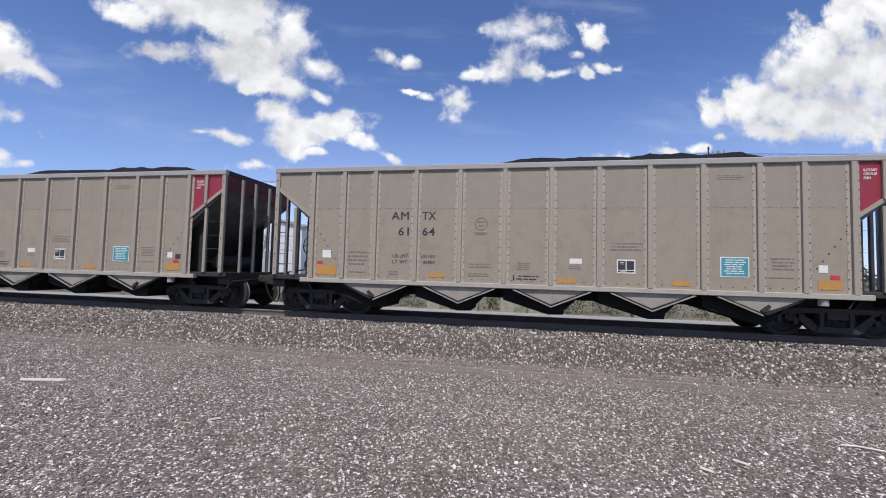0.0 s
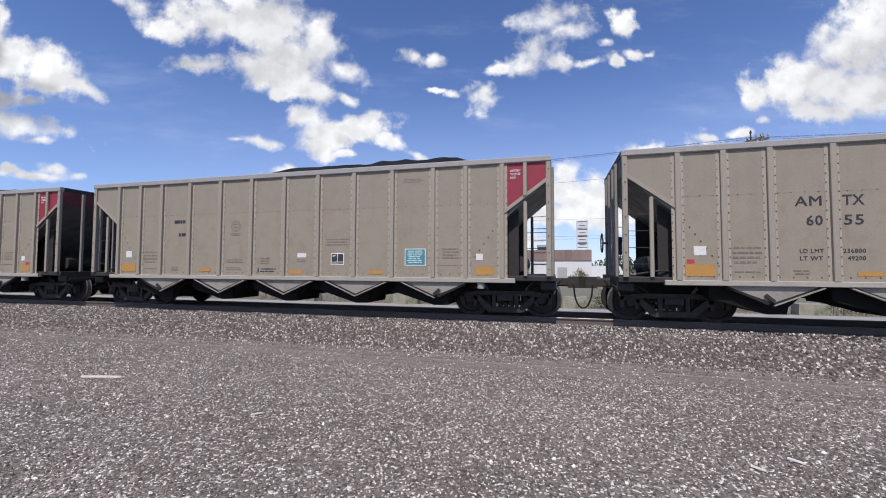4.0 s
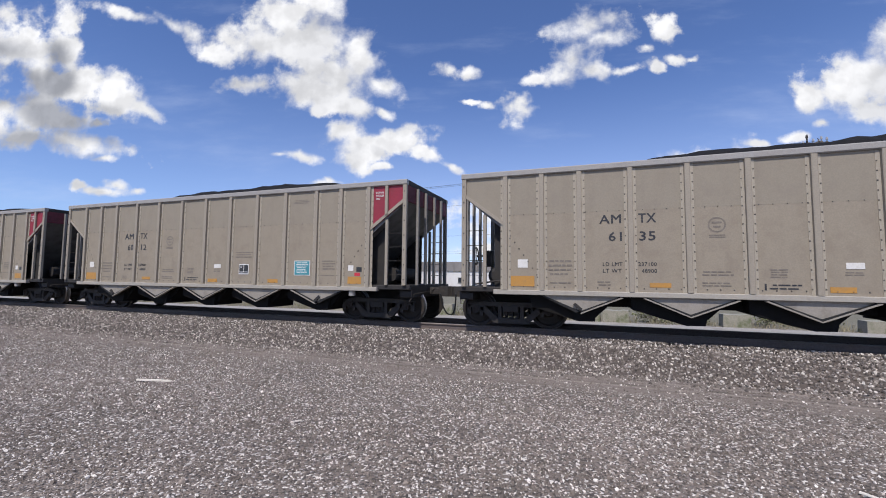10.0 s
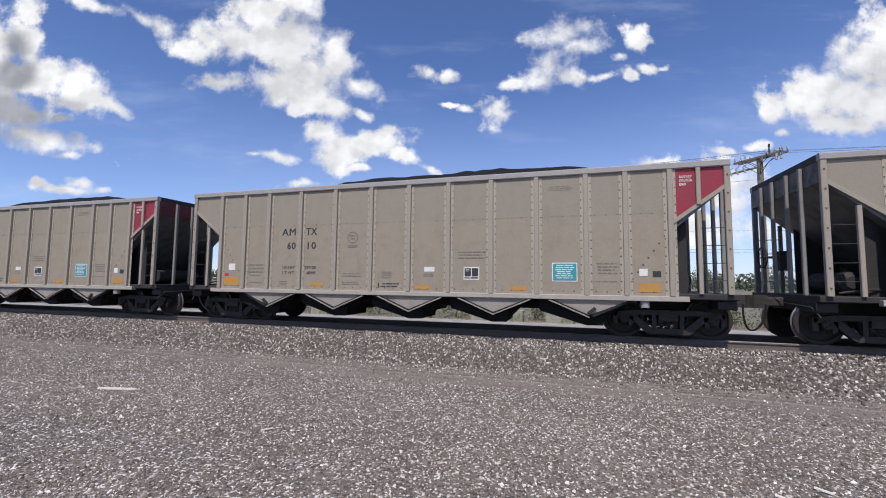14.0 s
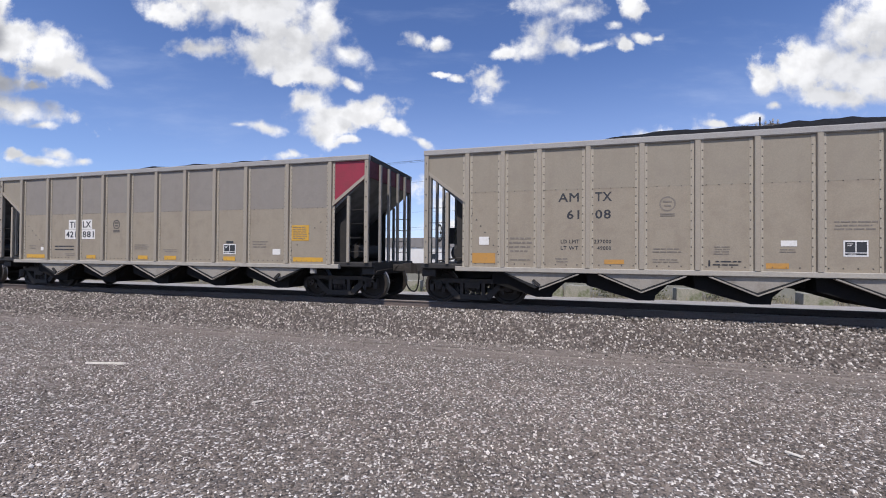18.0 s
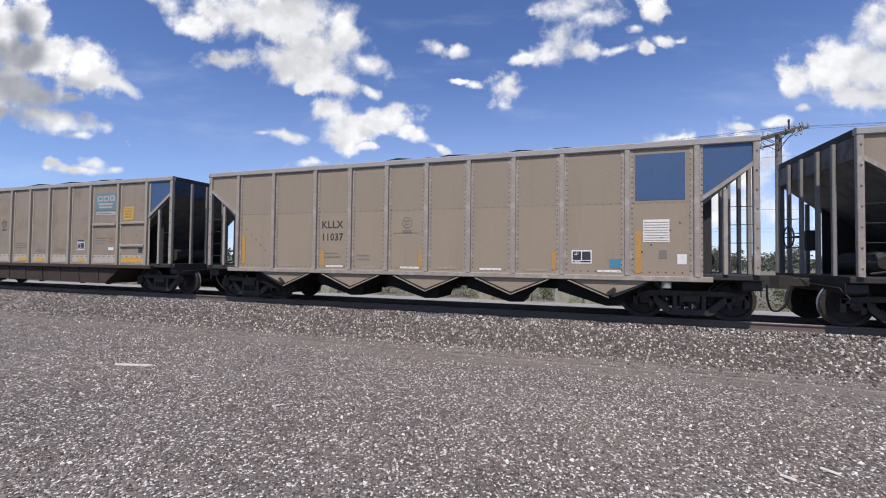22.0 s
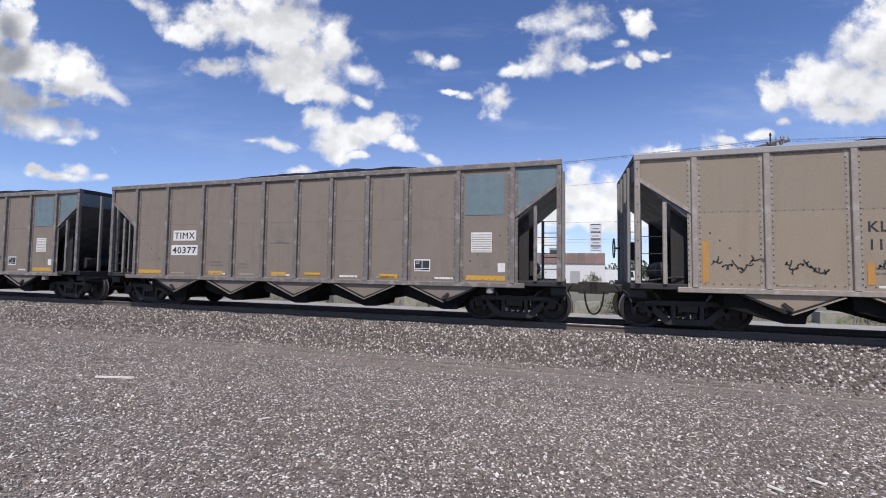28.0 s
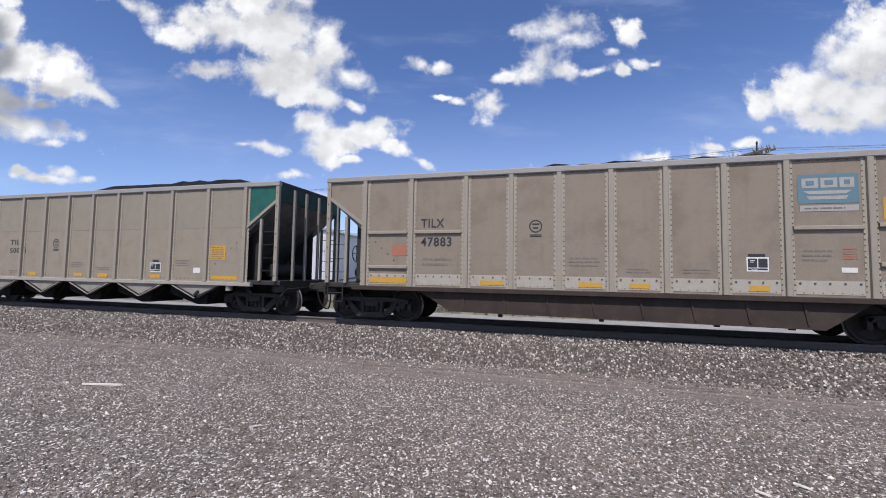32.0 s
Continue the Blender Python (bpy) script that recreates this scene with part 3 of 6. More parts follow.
def stone_material(name, dark, light, pale):
    m = bpy.data.materials.new(name)
    m.use_nodes = True
    k = Nodes(m.node_tree)
    b = m.node_tree.nodes["Principled BSDF"]
    p = k.add("ShaderNodeTexCoord").outputs["Object"]
    r = k.add("ShaderNodeNewGeometry").outputs["Random Per Island"]
    c = k.mix(r, dark, light)
    c = k.mix(k.span(r, 0.78, 0.95), c, pale)
    c = k.mix(k.span(k.noise(p, 45, 4), 0.4, 0.7, 0, 0.4), c, [x * 0.7 for x in dark])
    k.put(b.inputs["Base Color"], c)
    b.inputs["Roughness"].default_value = 0.8
    return m


ground_mat = ground_material()
ballast_mat = stone_material("ballast_stone", (0.068, 0.057, 0.049), (0.385, 0.33, 0.282), (0.72, 0.66, 0.585))
chip_mat = stone_material("gravel_chip", (0.09, 0.073, 0.06), (0.40, 0.335, 0.282), (0.90, 0.84, 0.765))
bed_mat = material("ballast_bed", (0.08, 0.064, 0.054), 0.9, spot=(0.15, 0.124, 0.104), spots=0.7, spot_scale=30, grain=0.3, grain_scale=70, bump=1.0, bump_scale=28)
rail_mat = material("weathered_rail_steel", (0.115, 0.09, 0.078), 0.7, spot=(0.15, 0.105, 0.082), spots=0.5, grain=0.2, bump=0.15)
head_mat = material("worn_rail_head_steel", (0.21, 0.19, 0.175), 0.5, metal=0.5, spot=(0.15, 0.125, 0.11), spots=0.6, grain=0.1)
tie_mat = material("creosoted_tie", (0.035, 0.028, 0.023), 0.8, spot=(0.07, 0.06, 0.05), spots=0.5, spot_scale=9, grain=0.3, bump=0.4, pieces=0.25)
road_mat = material("pale_road_surface", (0.33, 0.315, 0.295), 0.85, spot=(0.2, 0.185, 0.17), spots=0.7, spot_scale=1.6, grain=0.22, grain_scale=60, bump=0.3)


def make_ground():
    s = Shape()
    xs = [-2500, -700, -60, -30, -15, 0, 15, 30, 60, 700, 2500]
    ys = [-2500, -300, -20, 0, 4, 8, 14, 20, 40, 200, 3500]
    s.add([(x, y, GROUND) for y in ys for x in xs],
          [(j * 11 + i, j * 11 + i + 1, (j + 1) * 11 + i + 1, (j + 1) * 11 + i) for j in range(10) for i in range(10)])
    tagged(part("ground", s.mesh("ground", ground_mat)), "grey gravel yard with pale stone chips", "ground", kind="structure")
    s = Shape()
    s.prism([(15.3, GROUND - 0.2), (18.3, GROUND - 0.2), (18.3, GROUND + 0.02), (18.2, GROUND + 0.03), (15.4, GROUND + 0.03), (15.3, GROUND + 0.02)], "x", -700, 700)
    tagged(part("road", s.mesh("road", road_mat)), "pale grey access road beyond the track", "road", kind="structure")
    s = Shape()
    s.prism([(8.35, GROUND - 0.1), (15.2, GROUND - 0.1), (15.1, GROUND + 0.01), (13.4, -0.2), (9.75, -0.2), (9.45, -0.24), (8.4, GROUND + 0.01)], "x", -700, 700)
    tagged(part("ballast_bed", s.mesh("ballast_bed", bed_mat)), "raised bed of crushed grey stone under the track", "ballast", kind="structure")


def bed_height(y):
    if y < 9.45:
        return GROUND + 0.01 + (y - 8.4) / 1.05 * (-0.24 - GROUND - 0.01)
    return -0.24 + (y - 9.45) / 0.3 * 0.04 if y < 9.75 else -0.2


ROCK = [(Vector(v).normalized()) for v in ((0, 0, 1), (0.9, 0, 0.3), (0.2, 0.9, 0.25), (-0.8, 0.5, 0.2), (-0.7, -0.6, 0.3), (0.3, -0.9, 0.2), (0, 0, -1))]
ROCK_FACES = [(0, 1, 2), (0, 2, 3), (0, 3, 4), (0, 4, 5), (0, 5, 1), (6, 2, 1), (6, 3, 2), (6, 4, 3), (6, 5, 4), (6, 1, 5)]


def scatter(name, spots, mat, label, rng):
    """Loose stones, joined: spots are (x, y, z, size)."""
    v, f = [], []
    for x, y, z, r in spots:
        n = len(v)
        m = Euler((rng.uniform(0, 6.3), rng.uniform(0, 6.3), rng.uniform(0, 6.3))).to_matrix()
        sx, sy, sz = r * rng.uniform(0.75, 1.35), r * rng.uniform(0.7, 1.1), r * rng.uniform(0.5, 0.9)
        for p in ROCK:
            q = m @ Vector((p.x * sx, p.y * sy, p.z * sz))
            v.append((x + q.x, y + q.y, z + q.z))
        f.extend((a + n, b + n, c + n) for a, b, c in ROCK_FACES)
    me = bpy.data.meshes.new(name)
    me.from_pydata(v, [], f)
    me.materials.append(mat)
    return tagged(new(name, me), label, "stones", kind="stuff")


def make_stones():
    rng = random.Random(4)
    spots = []
    for _ in range(58000):
        x = rng.uniform(-30, 16) if rng.random() < 0.88 else rng.uniform(-60, 40)
        y = rng.uniform(8.3, 10.75)
        heap = 0.05 * max(0.0, 1 - abs(y - 10.45) / 0.45)   # banked up against the rail's foot
        spots.append((x, y, bed_height(max(y, 8.4)) + heap + rng.uniform(-0.005, 0.02), rng.uniform(0.016, 0.036)))
    for _ in range(2500):
        spots.append((rng.uniform(-30, 16), 8.35 - abs(rng.gauss(0, 0.25)), GROUND + 0.01, rng.uniform(0.012, 0.034)))
    scatter("ballast_stones", spots, ballast_mat, "angular grey ballast stones heaped beside the rail", rng)
    spots = []
    while len(spots) < 92000:
        y = 1.6 + 6.9 * rng.random() ** 0.75
        x = rng.uniform(-3.2 * y - 1.5, 1.35 * y + 1.2)
        # thinner on the trodden lane and in loose patches
        patch = noise.noise(Vector((x * 0.5, y * 1.3, 4.0)))
        if (7.0 < y < 8.25 and rng.random() < 0.72) or rng.random() < 0.22 + 0.9 * patch:
            continue
        spots.append((x, y, GROUND + 0.004, rng.choice((0.006, 0.008, 0.010, 0.014)) * rng.uniform(0.7, 1.25)))
    for _ in range(9000):
        y = 3.6 + 4.9 * rng.random()
        spots.append((rng.uniform(-3.0 * y, 1.3 * y), y, GROUND + 0.004, rng.uniform(0.013, 0.023)))
    for _ in range(620):
        y = 1.7 + 6.5 * rng.random() ** 1.5
        spots.append((rng.uniform(-3.0 * y, 1.3 * y), y, GROUND + 0.006, rng.uniform(0.02, 0.032)))
    scatter("gravel_chips", spots, chip_mat, "small pale and grey gravel chips strewn over the yard", rng)


def make_track():
    for name, y in (("near_rail", TRACK_Y - 0.7525), ("far_rail", TRACK_Y + 0.7525)):
        s = Shape()
        half = [(0.07, -0.18), (0.07, -0.165), (0.012, -0.145), (0.009, -0.05), (0.036, -0.04), (0.036, -0.012)]
        outline = [(y + a, b) for a, b in half] + [(y - a, b) for a, b in half[::-1]]
        s.prism(outline, "x", -700, 700)
        s.prism([(y - 0.036, -0.0115), (y + 0.036, -0.0115), (y + 0.030, -0.002), (y + 0.02, 0.0), (y - 0.02, 0.0), (y - 0.030, -0.002)], "x", -700, 700, 1)
        rail = tagged(part(name, s.mesh(name, rail_mat, head_mat)), "rusty brown steel rail with a polished top", "rail", "rails of the track", "structure")
    s = Shape()
    s.prism([(TRACK_Y - 1.3, -0.36), (TRACK_Y + 1.3, -0.36), (TRACK_Y + 1.3, -0.185), (TRACK_Y + 1.28, -0.18), (TRACK_Y - 1.28, -0.18), (TRACK_Y - 1.3, -0.185)], "x", -0.115, 0.115)
    for y in (TRACK_Y - 0.7525, TRACK_Y + 0.7525):
        s.box(-0.09, 0.09, y - 0.17, y + 0.17, -0.181, -0.172)
        for dx in (-0.06, 0.06):
            for dy in (-0.085, 0.085):
                s.box(dx - 0.015, dx + 0.015, y + dy - 0.015, y + dy + 0.015, -0.172, -0.15)
    tie = s.mesh("railway_tie", tie_mat)
    track = tagged(thing("railway_ties", "dark creosoted wooden ties half buried in ballast", "railway ties"), kind="structure")
    rng = random.Random(9)
    for i in range(140):
        place = pose(-46 + i * 0.52 + rng.uniform(-0.02, 0.02), rng.uniform(-0.04, 0.04), 0, 0, 0, 0)
        part("tie", tie, track, place=place)


make_ground()
make_track()


# ---- the coal train ----
PITCH, HALF = 16.18, 7.315          # coupled length of a car, half its body
SIDE, TOP, SILL = 1.61, 3.95, 1.02  # half width, top of the body, bottom of the side sheets
AMTX_RIBS = (1.14, 2.02, 2.88, 3.97, 5.10, 6.20, 7.30, 8.38, 9.48, 10.58, 11.70, 12.55, 13.46)
WIDE_RIBS = (1.18, 2.50, 3.95, 5.08, 6.20, 7.34, 8.47, 9.59, 10.72, 12.12, 13.48)
SLOPE_TOP, SLOPE_LOW = 3.36, 2.54   # where the cut-away corners of the side sheets begin and end


def end_cut(x, inner):
    """Height of the lower edge of the side sheet at x, outside the inner rib."""
    return SLOPE_TOP - (SLOPE_TOP - SLOPE_LOW) * min(max((x - 0.1) / (inner - 0.1), 0), 1)


def side_panels(car, ribs, split, lower, upper, rib_mat, end_mats):
    """The sheets between the ribs of the near side, each bay in two pieces that meet at the seam."""
    y0, y1 = -SIDE, -SIDE + 0.02
    for i, (a, b) in enumerate(zip(ribs, ribs[1:])):
        if lower is tub_paint and 1 < i < len(ribs) - 3:
            part("side_panel", Shape().box(a - HALF, b - HALF, y0, y1, SILL - 0.03, TOP - 0.12).mesh("side_panel", lower), car)
            continue
        s = Shape().box(a - HALF, b - HALF, y0, y1, SILL - 0.03, split)
        part("lower_panel", s.mesh("lower_panel", lower), car)
        s = Shape().box(a - HALF, b - HALF, y0 - (0.0015 if upper is not lower else 0), y1, split, TOP - 0.12)
        part("upper_panel", s.mesh("upper_panel", upper), car)
    for side, mat in ((-1, end_mats[0]), (1, end_mats[1])):
        inner = ribs[0] - HALF if side < 0 else HALF * 2 - ribs[-1] - HALF
        pts = [(-HALF + 0.03, TOP - 0.12), (inner, TOP - 0.12), (inner, SLOPE_LOW), (-HALF + 0.03, SLOPE_TOP + 0.02)]
        s = Shape().prism([(-side * x, z) for x, z in pts], "y", y0, y1)
        part("end_panel", s.mesh("end_panel", mat), car)
        # bent edge strip along the cut
        pts = [(-HALF + 0.03, SLOPE_TOP + 0.02), (inner, SLOPE_LOW), (inner, SLOPE_LOW + 0.10), (-HALF + 0.03, SLOPE_TOP + 0.12)]
        s = Shape().prism([(-side * x, z) for x, z in pts], "y", y0 - 0.035, y0 - 0.001)
        part("edge_strip", s.mesh("edge_strip", rib_mat), car)


def bolt_rows(ribs, split, plain, dense):
    """Bolt heads beside the ribs and along the seam."""
    s = Shape()
    y = -SIDE

    def bolt(x, z, out=0.0, r=0.014):
        s.add([(x - r - HALF, y - out - 0.001, z - r), (x + r - HALF, y - out - 0.001, z - r), (x + r - HALF, y - out - 0.001, z + r), (x - r - HALF, y - out - 0.001, z + r),
               (x - r * 0.5 - HALF, y - out - 0.012, z - r * 0.5), (x + r * 0.5 - HALF, y - out - 0.012, z - r * 0.5), (x + r * 0.5 - HALF, y - out - 0.012, z + r * 0.5), (x - r * 0.5 - HALF, y - out - 0.012, z + r * 0.5)],
              [(4, 5, 6, 7), (0, 1, 5, 4), (1, 2, 6, 5), (2, 3, 7, 6), (3, 0, 4, 7)])
    for x in ribs:
        z = SILL + 0.10
        while z < TOP - 0.2:
            bolt(x - 0.108, z, 0.006)
            bolt(x + 0.108, z, 0.006)
            z += 0.115 if dense else 0.19
    x = ribs[0] + 0.2
    while x < ribs[-1]:
        if all(abs(x - q) > 0.13 for q in ribs):
            if not plain:
                bolt(x, split, 0.004, 0.009)
            bolt(x, SILL + 0.06, 0.0, 0.013)
            if dense:
                bolt(x, TOP - 0.16, 0.0, 0.013)
        x += 0.16 if dense else 0.24
    for i in range(7):
        t = i / 6
        for a, b in ((ribs[0] + 0.12, ribs[1] - 0.12), (ribs[-1] - 0.12, ribs[-2] + 0.12)):
            bolt(a + (b - a) * t, 2.32 - 0.95 * t, 0.0, 0.017)
    return s.mesh("bolts", rivet_steel, tidy=False)


def wheelset_mesh():
    s = Shape()
    for side in (-1, 1):
        o = side * 0.7525
        prof = [(0.070, 0.385), (0.070, 0.452), (0.062, 0.457), (-0.035, 0.461), (-0.045, 0.485), (-0.062, 0.487), (-0.072, 0.47), (-0.072, 0.39), (-0.035, 0.36), (-0.02, 0.16), (-0.07, 0.13), (-0.07, 0.09)]
        out = [(0.075, 0.09), (0.075, 0.14), (0.03, 0.17), (0.02, 0.35), (0.070, 0.385)]
        rings = [(o + side * a, r) for a, r in out[:-1] + prof]
        slots = [0] * 4 + [0, 1, 1, 1, 1, 0, 0, 0, 0, 0, 0, 0]
        s.lathe(rings, 0, 0, 30, slots[:len(rings) - 1] + [0])
    s.tube((0, -0.8, 0), (0, 0.8, 0), 0.085, 12)
    for side in (-1, 1):
        s.tube((0, side * 0.8, 0), (0, side * 1.08, 0), 0.075, 12)
        s.tube((0, side * 1.06, 0), (0, side * 1.115, 0), 0.105, 14)
        for i in range(3):
            a = 2 * math.pi * i / 3
            s.tube((0.055 * math.cos(a), side * 1.11, 0.055 * math.sin(a)), (0.055 * math.cos(a), side * 1.14, 0.055 * math.sin(a)), 0.02, 6)
    return s.mesh("wheelset", wheel_steel, tread_steel)


def sideframe_mesh():
    """A cast three-piece truck's side frame, seen from outside: arch, spring window, struts and pedestals."""
    s = Shape()
    y0, y1 = -0.07, 0.07
    s.prism([(-1.14, 0.60), (-0.72, 0.66), (0.72, 0.66), (1.14, 0.60), (1.14, 0.50), (0.70, 0.545), (-0.70, 0.545), (-1.14, 0.50)], "y", y0, y1)
    s.prism([(-0.42, 0.12), (0.42, 0.12), (0.36, 0.25), (-0.36, 0.25)], "y", y0 - 0.03, y1)
    for k in (-1, 1):
        s.prism([(k * 0.36, 0.12), (k * 0.46, 0.14), (k * 0.86, 0.52), (k * 0.70, 0.56), (k * 0.34, 0.25)], "y", y0, y1)
        s.prism([(k * 0.24, 0.25), (k * 0.33, 0.25), (k * 0.33, 0.56), (k * 0.24, 0.56)], "y", y0 - 0.015, y1)
        s.prism([(k * 0.74, 0.30), (k * 0.82, 0.27), (k * 0.84, 0.52), (k * 0.72, 0.52)], "y", y0, y1)
        s.prism([(k * 1.06, 0.30), (k * 1.16, 0.33), (k * 1.16, 0.60), (k * 1.06, 0.58)], "y", y0, y1)
        s.prism([(k * 0.80, 0.50), (k * 1.10, 0.50), (k * 1.04, 0.58), (k * 0.84, 0.58)], "y", y0 - 0.03, y1 + 0.02)
    return s.mesh("side_frame", truck_steel)


def spring_mesh():
    s = Shape()
    for x in (-0.15, 0.0, 0.15):
        turns = [(x + 0.062 * math.cos(a), 0.062 * math.sin(a), 0.25 + 0.17 * a / 31.4) for a in [i * 31.4 / 40 for i in range(41)]]
        s.path(turns, 0.014, 5)
    return s.mesh("spring_nest", truck_steel)


WHEELSET, SIDEFRAME, SPRINGS = wheelset_mesh(), sideframe_mesh(), spring_mesh()
_s = Shape().box(-0.2, 0.2, -1.12, 1.12, 0.42, 0.56)
_s.prism([(-0.24, 0.4), (0.24, 0.4), (0.2, 0.62), (-0.2, 0.62)], "y", -0.6, 0.6)
BOLSTER = _s.mesh("bolster", truck_steel)
_s = Shape()
for _k in (-1, 1):
    _s.tube((_k * 0.42, -0.95, 0.36), (_k * 0.42, 0.95, 0.36), 0.045, 8)
    for _y in (-0.75, 0.75):
        _s.prism([(_k * 0.45, 0.26), (_k * 0.50, 0.26), (_k * 0.475, 0.5), (_k * 0.43, 0.5)], "y", _y - 0.06, _y + 0.06)
BRAKES = _s.mesh("brake_beam", truck_steel)
TRUCK_X, AXLE = 6.15, 0.915


def add_truck(car, x):
    truck = part("truck", BOLSTER, car, "dusty black cast steel truck", pose(x, 0, 0))
    for side in (-1, 1):
        part("side_frame", SIDEFRAME, truck, place=pose(0, side * 1.0, 0) @ (Matrix() if side < 0 else Matrix.Rotation(math.pi, 4, "Z")))
        part("spring_nest", SPRINGS, truck, place=pose(0, side * 1.0, 0))["kind"] = "stuff"
    part("brake_beam", BRAKES, truck)
    for k in (-1, 1):
        part("wheelset", WHEELSET, truck, "dark steel wheels with bright worn treads", pose(k * AXLE, 0, 0.461))


def coal_mesh(seed, lo, hi, peak):
    """The load: heaped higher between lo and hi along the car."""
    rng = random.Random(seed)
    nx, ny, v = 58, 12, []
    for i in range(nx + 1):
        for j in range(ny + 1):
            x, y = -HALF + 0.15 + (2 * HALF - 0.3) * i / nx, -SIDE + 0.06 + (2 * SIDE - 0.12) * j / ny
            rise = max(0.0, min((x + HALF - lo) / 2.6, (hi - x - HALF) / 1.9, 1.0))
            rise = rise * rise * (3 - 2 * rise)
            across = 1 - abs(y / SIDE) ** 2.2
            e = min(1.0, (HALF - 0.15 - abs(x)) / 2.4)
            z = TOP - 0.25 + (0.2 + 0.22 * e * e * (3 - 2 * e) + peak * rise) * across + 0.07 * noise.noise(Vector((x * 1.3 + seed * 7, y * 1.3, 0))) + 0.05 * noise.noise(Vector((x * 5, y * 5, seed)))
            v.append((x, y, z + rng.uniform(-0.012, 0.012)))
    f = [(i * (ny + 1) + j, (i + 1) * (ny + 1) + j, (i + 1) * (ny + 1) + j + 1, i * (ny + 1) + j + 1) for i in range(nx) for j in range(ny)]
    return Shape().add(v, f).mesh("coal_load", coal_black, tidy=False)


COAL = [coal_mesh(1, 3.2, 12.8, 0.29), coal_mesh(2, 4.2, 12.4, 0.31), coal_mesh(3, 3.0, 11.8, 0.25), coal_mesh(4, 4.6, 13.6, 0.29), coal_mesh(5, 3.6, 12.6, 0.18)]


def end_frame(car, side, post_mat, slope_mat, back_mat, steps):
    """Slope sheet, posts, ladder and platform of one end. side: -1 at the trailing end, 1 at the leading end."""
    k = side

    def bx(s, x0, x1, *rest, c=0.012):
        a, b = sorted((k * x0, k * x1))
        return s.post(a, b, *rest, c=c)
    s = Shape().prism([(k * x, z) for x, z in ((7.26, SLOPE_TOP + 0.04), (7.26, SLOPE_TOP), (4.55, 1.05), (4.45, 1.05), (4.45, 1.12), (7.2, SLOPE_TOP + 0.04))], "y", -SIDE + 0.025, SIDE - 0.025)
    part("slope_sheet", s.mesh("slope_sheet", slope_mat), car, "dark grey sloping end sheet")
    s = Shape()
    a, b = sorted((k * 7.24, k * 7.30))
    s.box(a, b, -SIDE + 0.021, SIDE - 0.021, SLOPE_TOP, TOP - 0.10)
    # end sheets take a copy of the panel paint with shade painted in
    shaded_ends = {"red_paint": red_end, "blue_paint": blue_end, "green_paint": green_end, "tan_upper_paint": tan_end, "dirty_tan_paint": tan_end, "warm_tan_upper_paint": tan_end}
    part("end_sheet", s.mesh("end_sheet", shaded_ends.get(back_mat.name, back_mat)), car)
    # posts at the corners, bolted through the side from the platform up to the chord
    s = bx(Shape(), 7.19, 7.306, -SIDE - 0.05, -SIDE + 0.05, 1.06, TOP - 0.148)
    for i in range(7):
        z = 1.2 + 0.4 * i
        a, b = sorted((k * 7.233, k * 7.263))
        s.box(a, b, -SIDE - 0.062, -SIDE - 0.05, z, z + 0.03, 1)
    part("corner_post", s.mesh("corner_post", post_mat, rivet_steel), car)
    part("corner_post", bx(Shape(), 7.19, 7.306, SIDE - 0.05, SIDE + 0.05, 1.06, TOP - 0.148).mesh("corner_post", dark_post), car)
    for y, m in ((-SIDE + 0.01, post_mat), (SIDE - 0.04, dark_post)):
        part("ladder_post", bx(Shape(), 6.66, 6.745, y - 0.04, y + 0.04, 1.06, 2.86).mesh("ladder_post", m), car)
    for y in (-SIDE + 0.3, SIDE - 0.34):
        s = Shape().prism([(k * x, z) for x, z in ((6.52, 1.06), (6.1, 1.06), (5.6, 1.06), (5.6, 1.95), (6.52, 2.72))], "y", y, y + 0.04)
        part("shear_plate", s.mesh("shear_plate", black_steel), car)
    for y in (-0.95, -0.35, 0.35, 0.95):
        part("end_post", bx(Shape(), 7.302, 7.38, y - 0.045, y + 0.045, 1.06, TOP - 0.15).mesh("end_post", dark_post), car)
    far = Shape()
    for z in (1.35, 1.72, 2.1, 2.48):
        part("rung", Shape().tube((k * 6.68, -SIDE + 0.02, z), (k * 7.2, -SIDE + 0.02, z), 0.008, 6).mesh("rung", truck_steel), car)
        far.tube((k * 6.68, SIDE - 0.02, z), (k * 7.2, SIDE - 0.02, z), 0.012, 6)
    part("far_ladder", far.mesh("far_ladder", truck_steel), car)["kind"] = "stuff"
    s = Shape()
    a, b = sorted((k * 6.2, k * 7.40))
    s.rail(a, b, -SIDE + 0.02, SIDE - 0.02, 0.93, 1.06, 0.02)
    part("end_platform", s.mesh("end_platform", black_steel), car)
    s = Shape()
    a, b = sorted((k * 7.05, k * 7.41))
    s.rail(a, b, -1.45, 1.45, 0.72, 0.93, 0.03)
    part("end_sill", s.mesh("end_sill", black_steel), car)
    s = Shape()
    a, b = sorted((k * 7.33, k * 7.72))
    s.rail(a, b, -0.12, 0.12, 0.76, 0.98, 0.03)
    s.prism([(k * x, y) for x, y in ((7.72, -0.15), (8.0, -0.17), (8.12, -0.05), (8.08, 0.1), (7.98, 0.16), (7.72, 0.15))], "z", 0.72, 1.02)
    part("coupler", s.mesh("coupler", truck_steel), car)
    s = Shape()
    pts = [(k * (7.86 + 0.22 * (1 - math.cos(1.57 * t))), -0.42 + 0.24 * t, 0.82 - 0.62 * math.sin(1.57 * t)) for t in [i / 8 for i in range(9)]]
    s.path(pts, 0.023, 7)
    part("air_hose", s.mesh("air_hose", rubber), car)
    s = Shape()
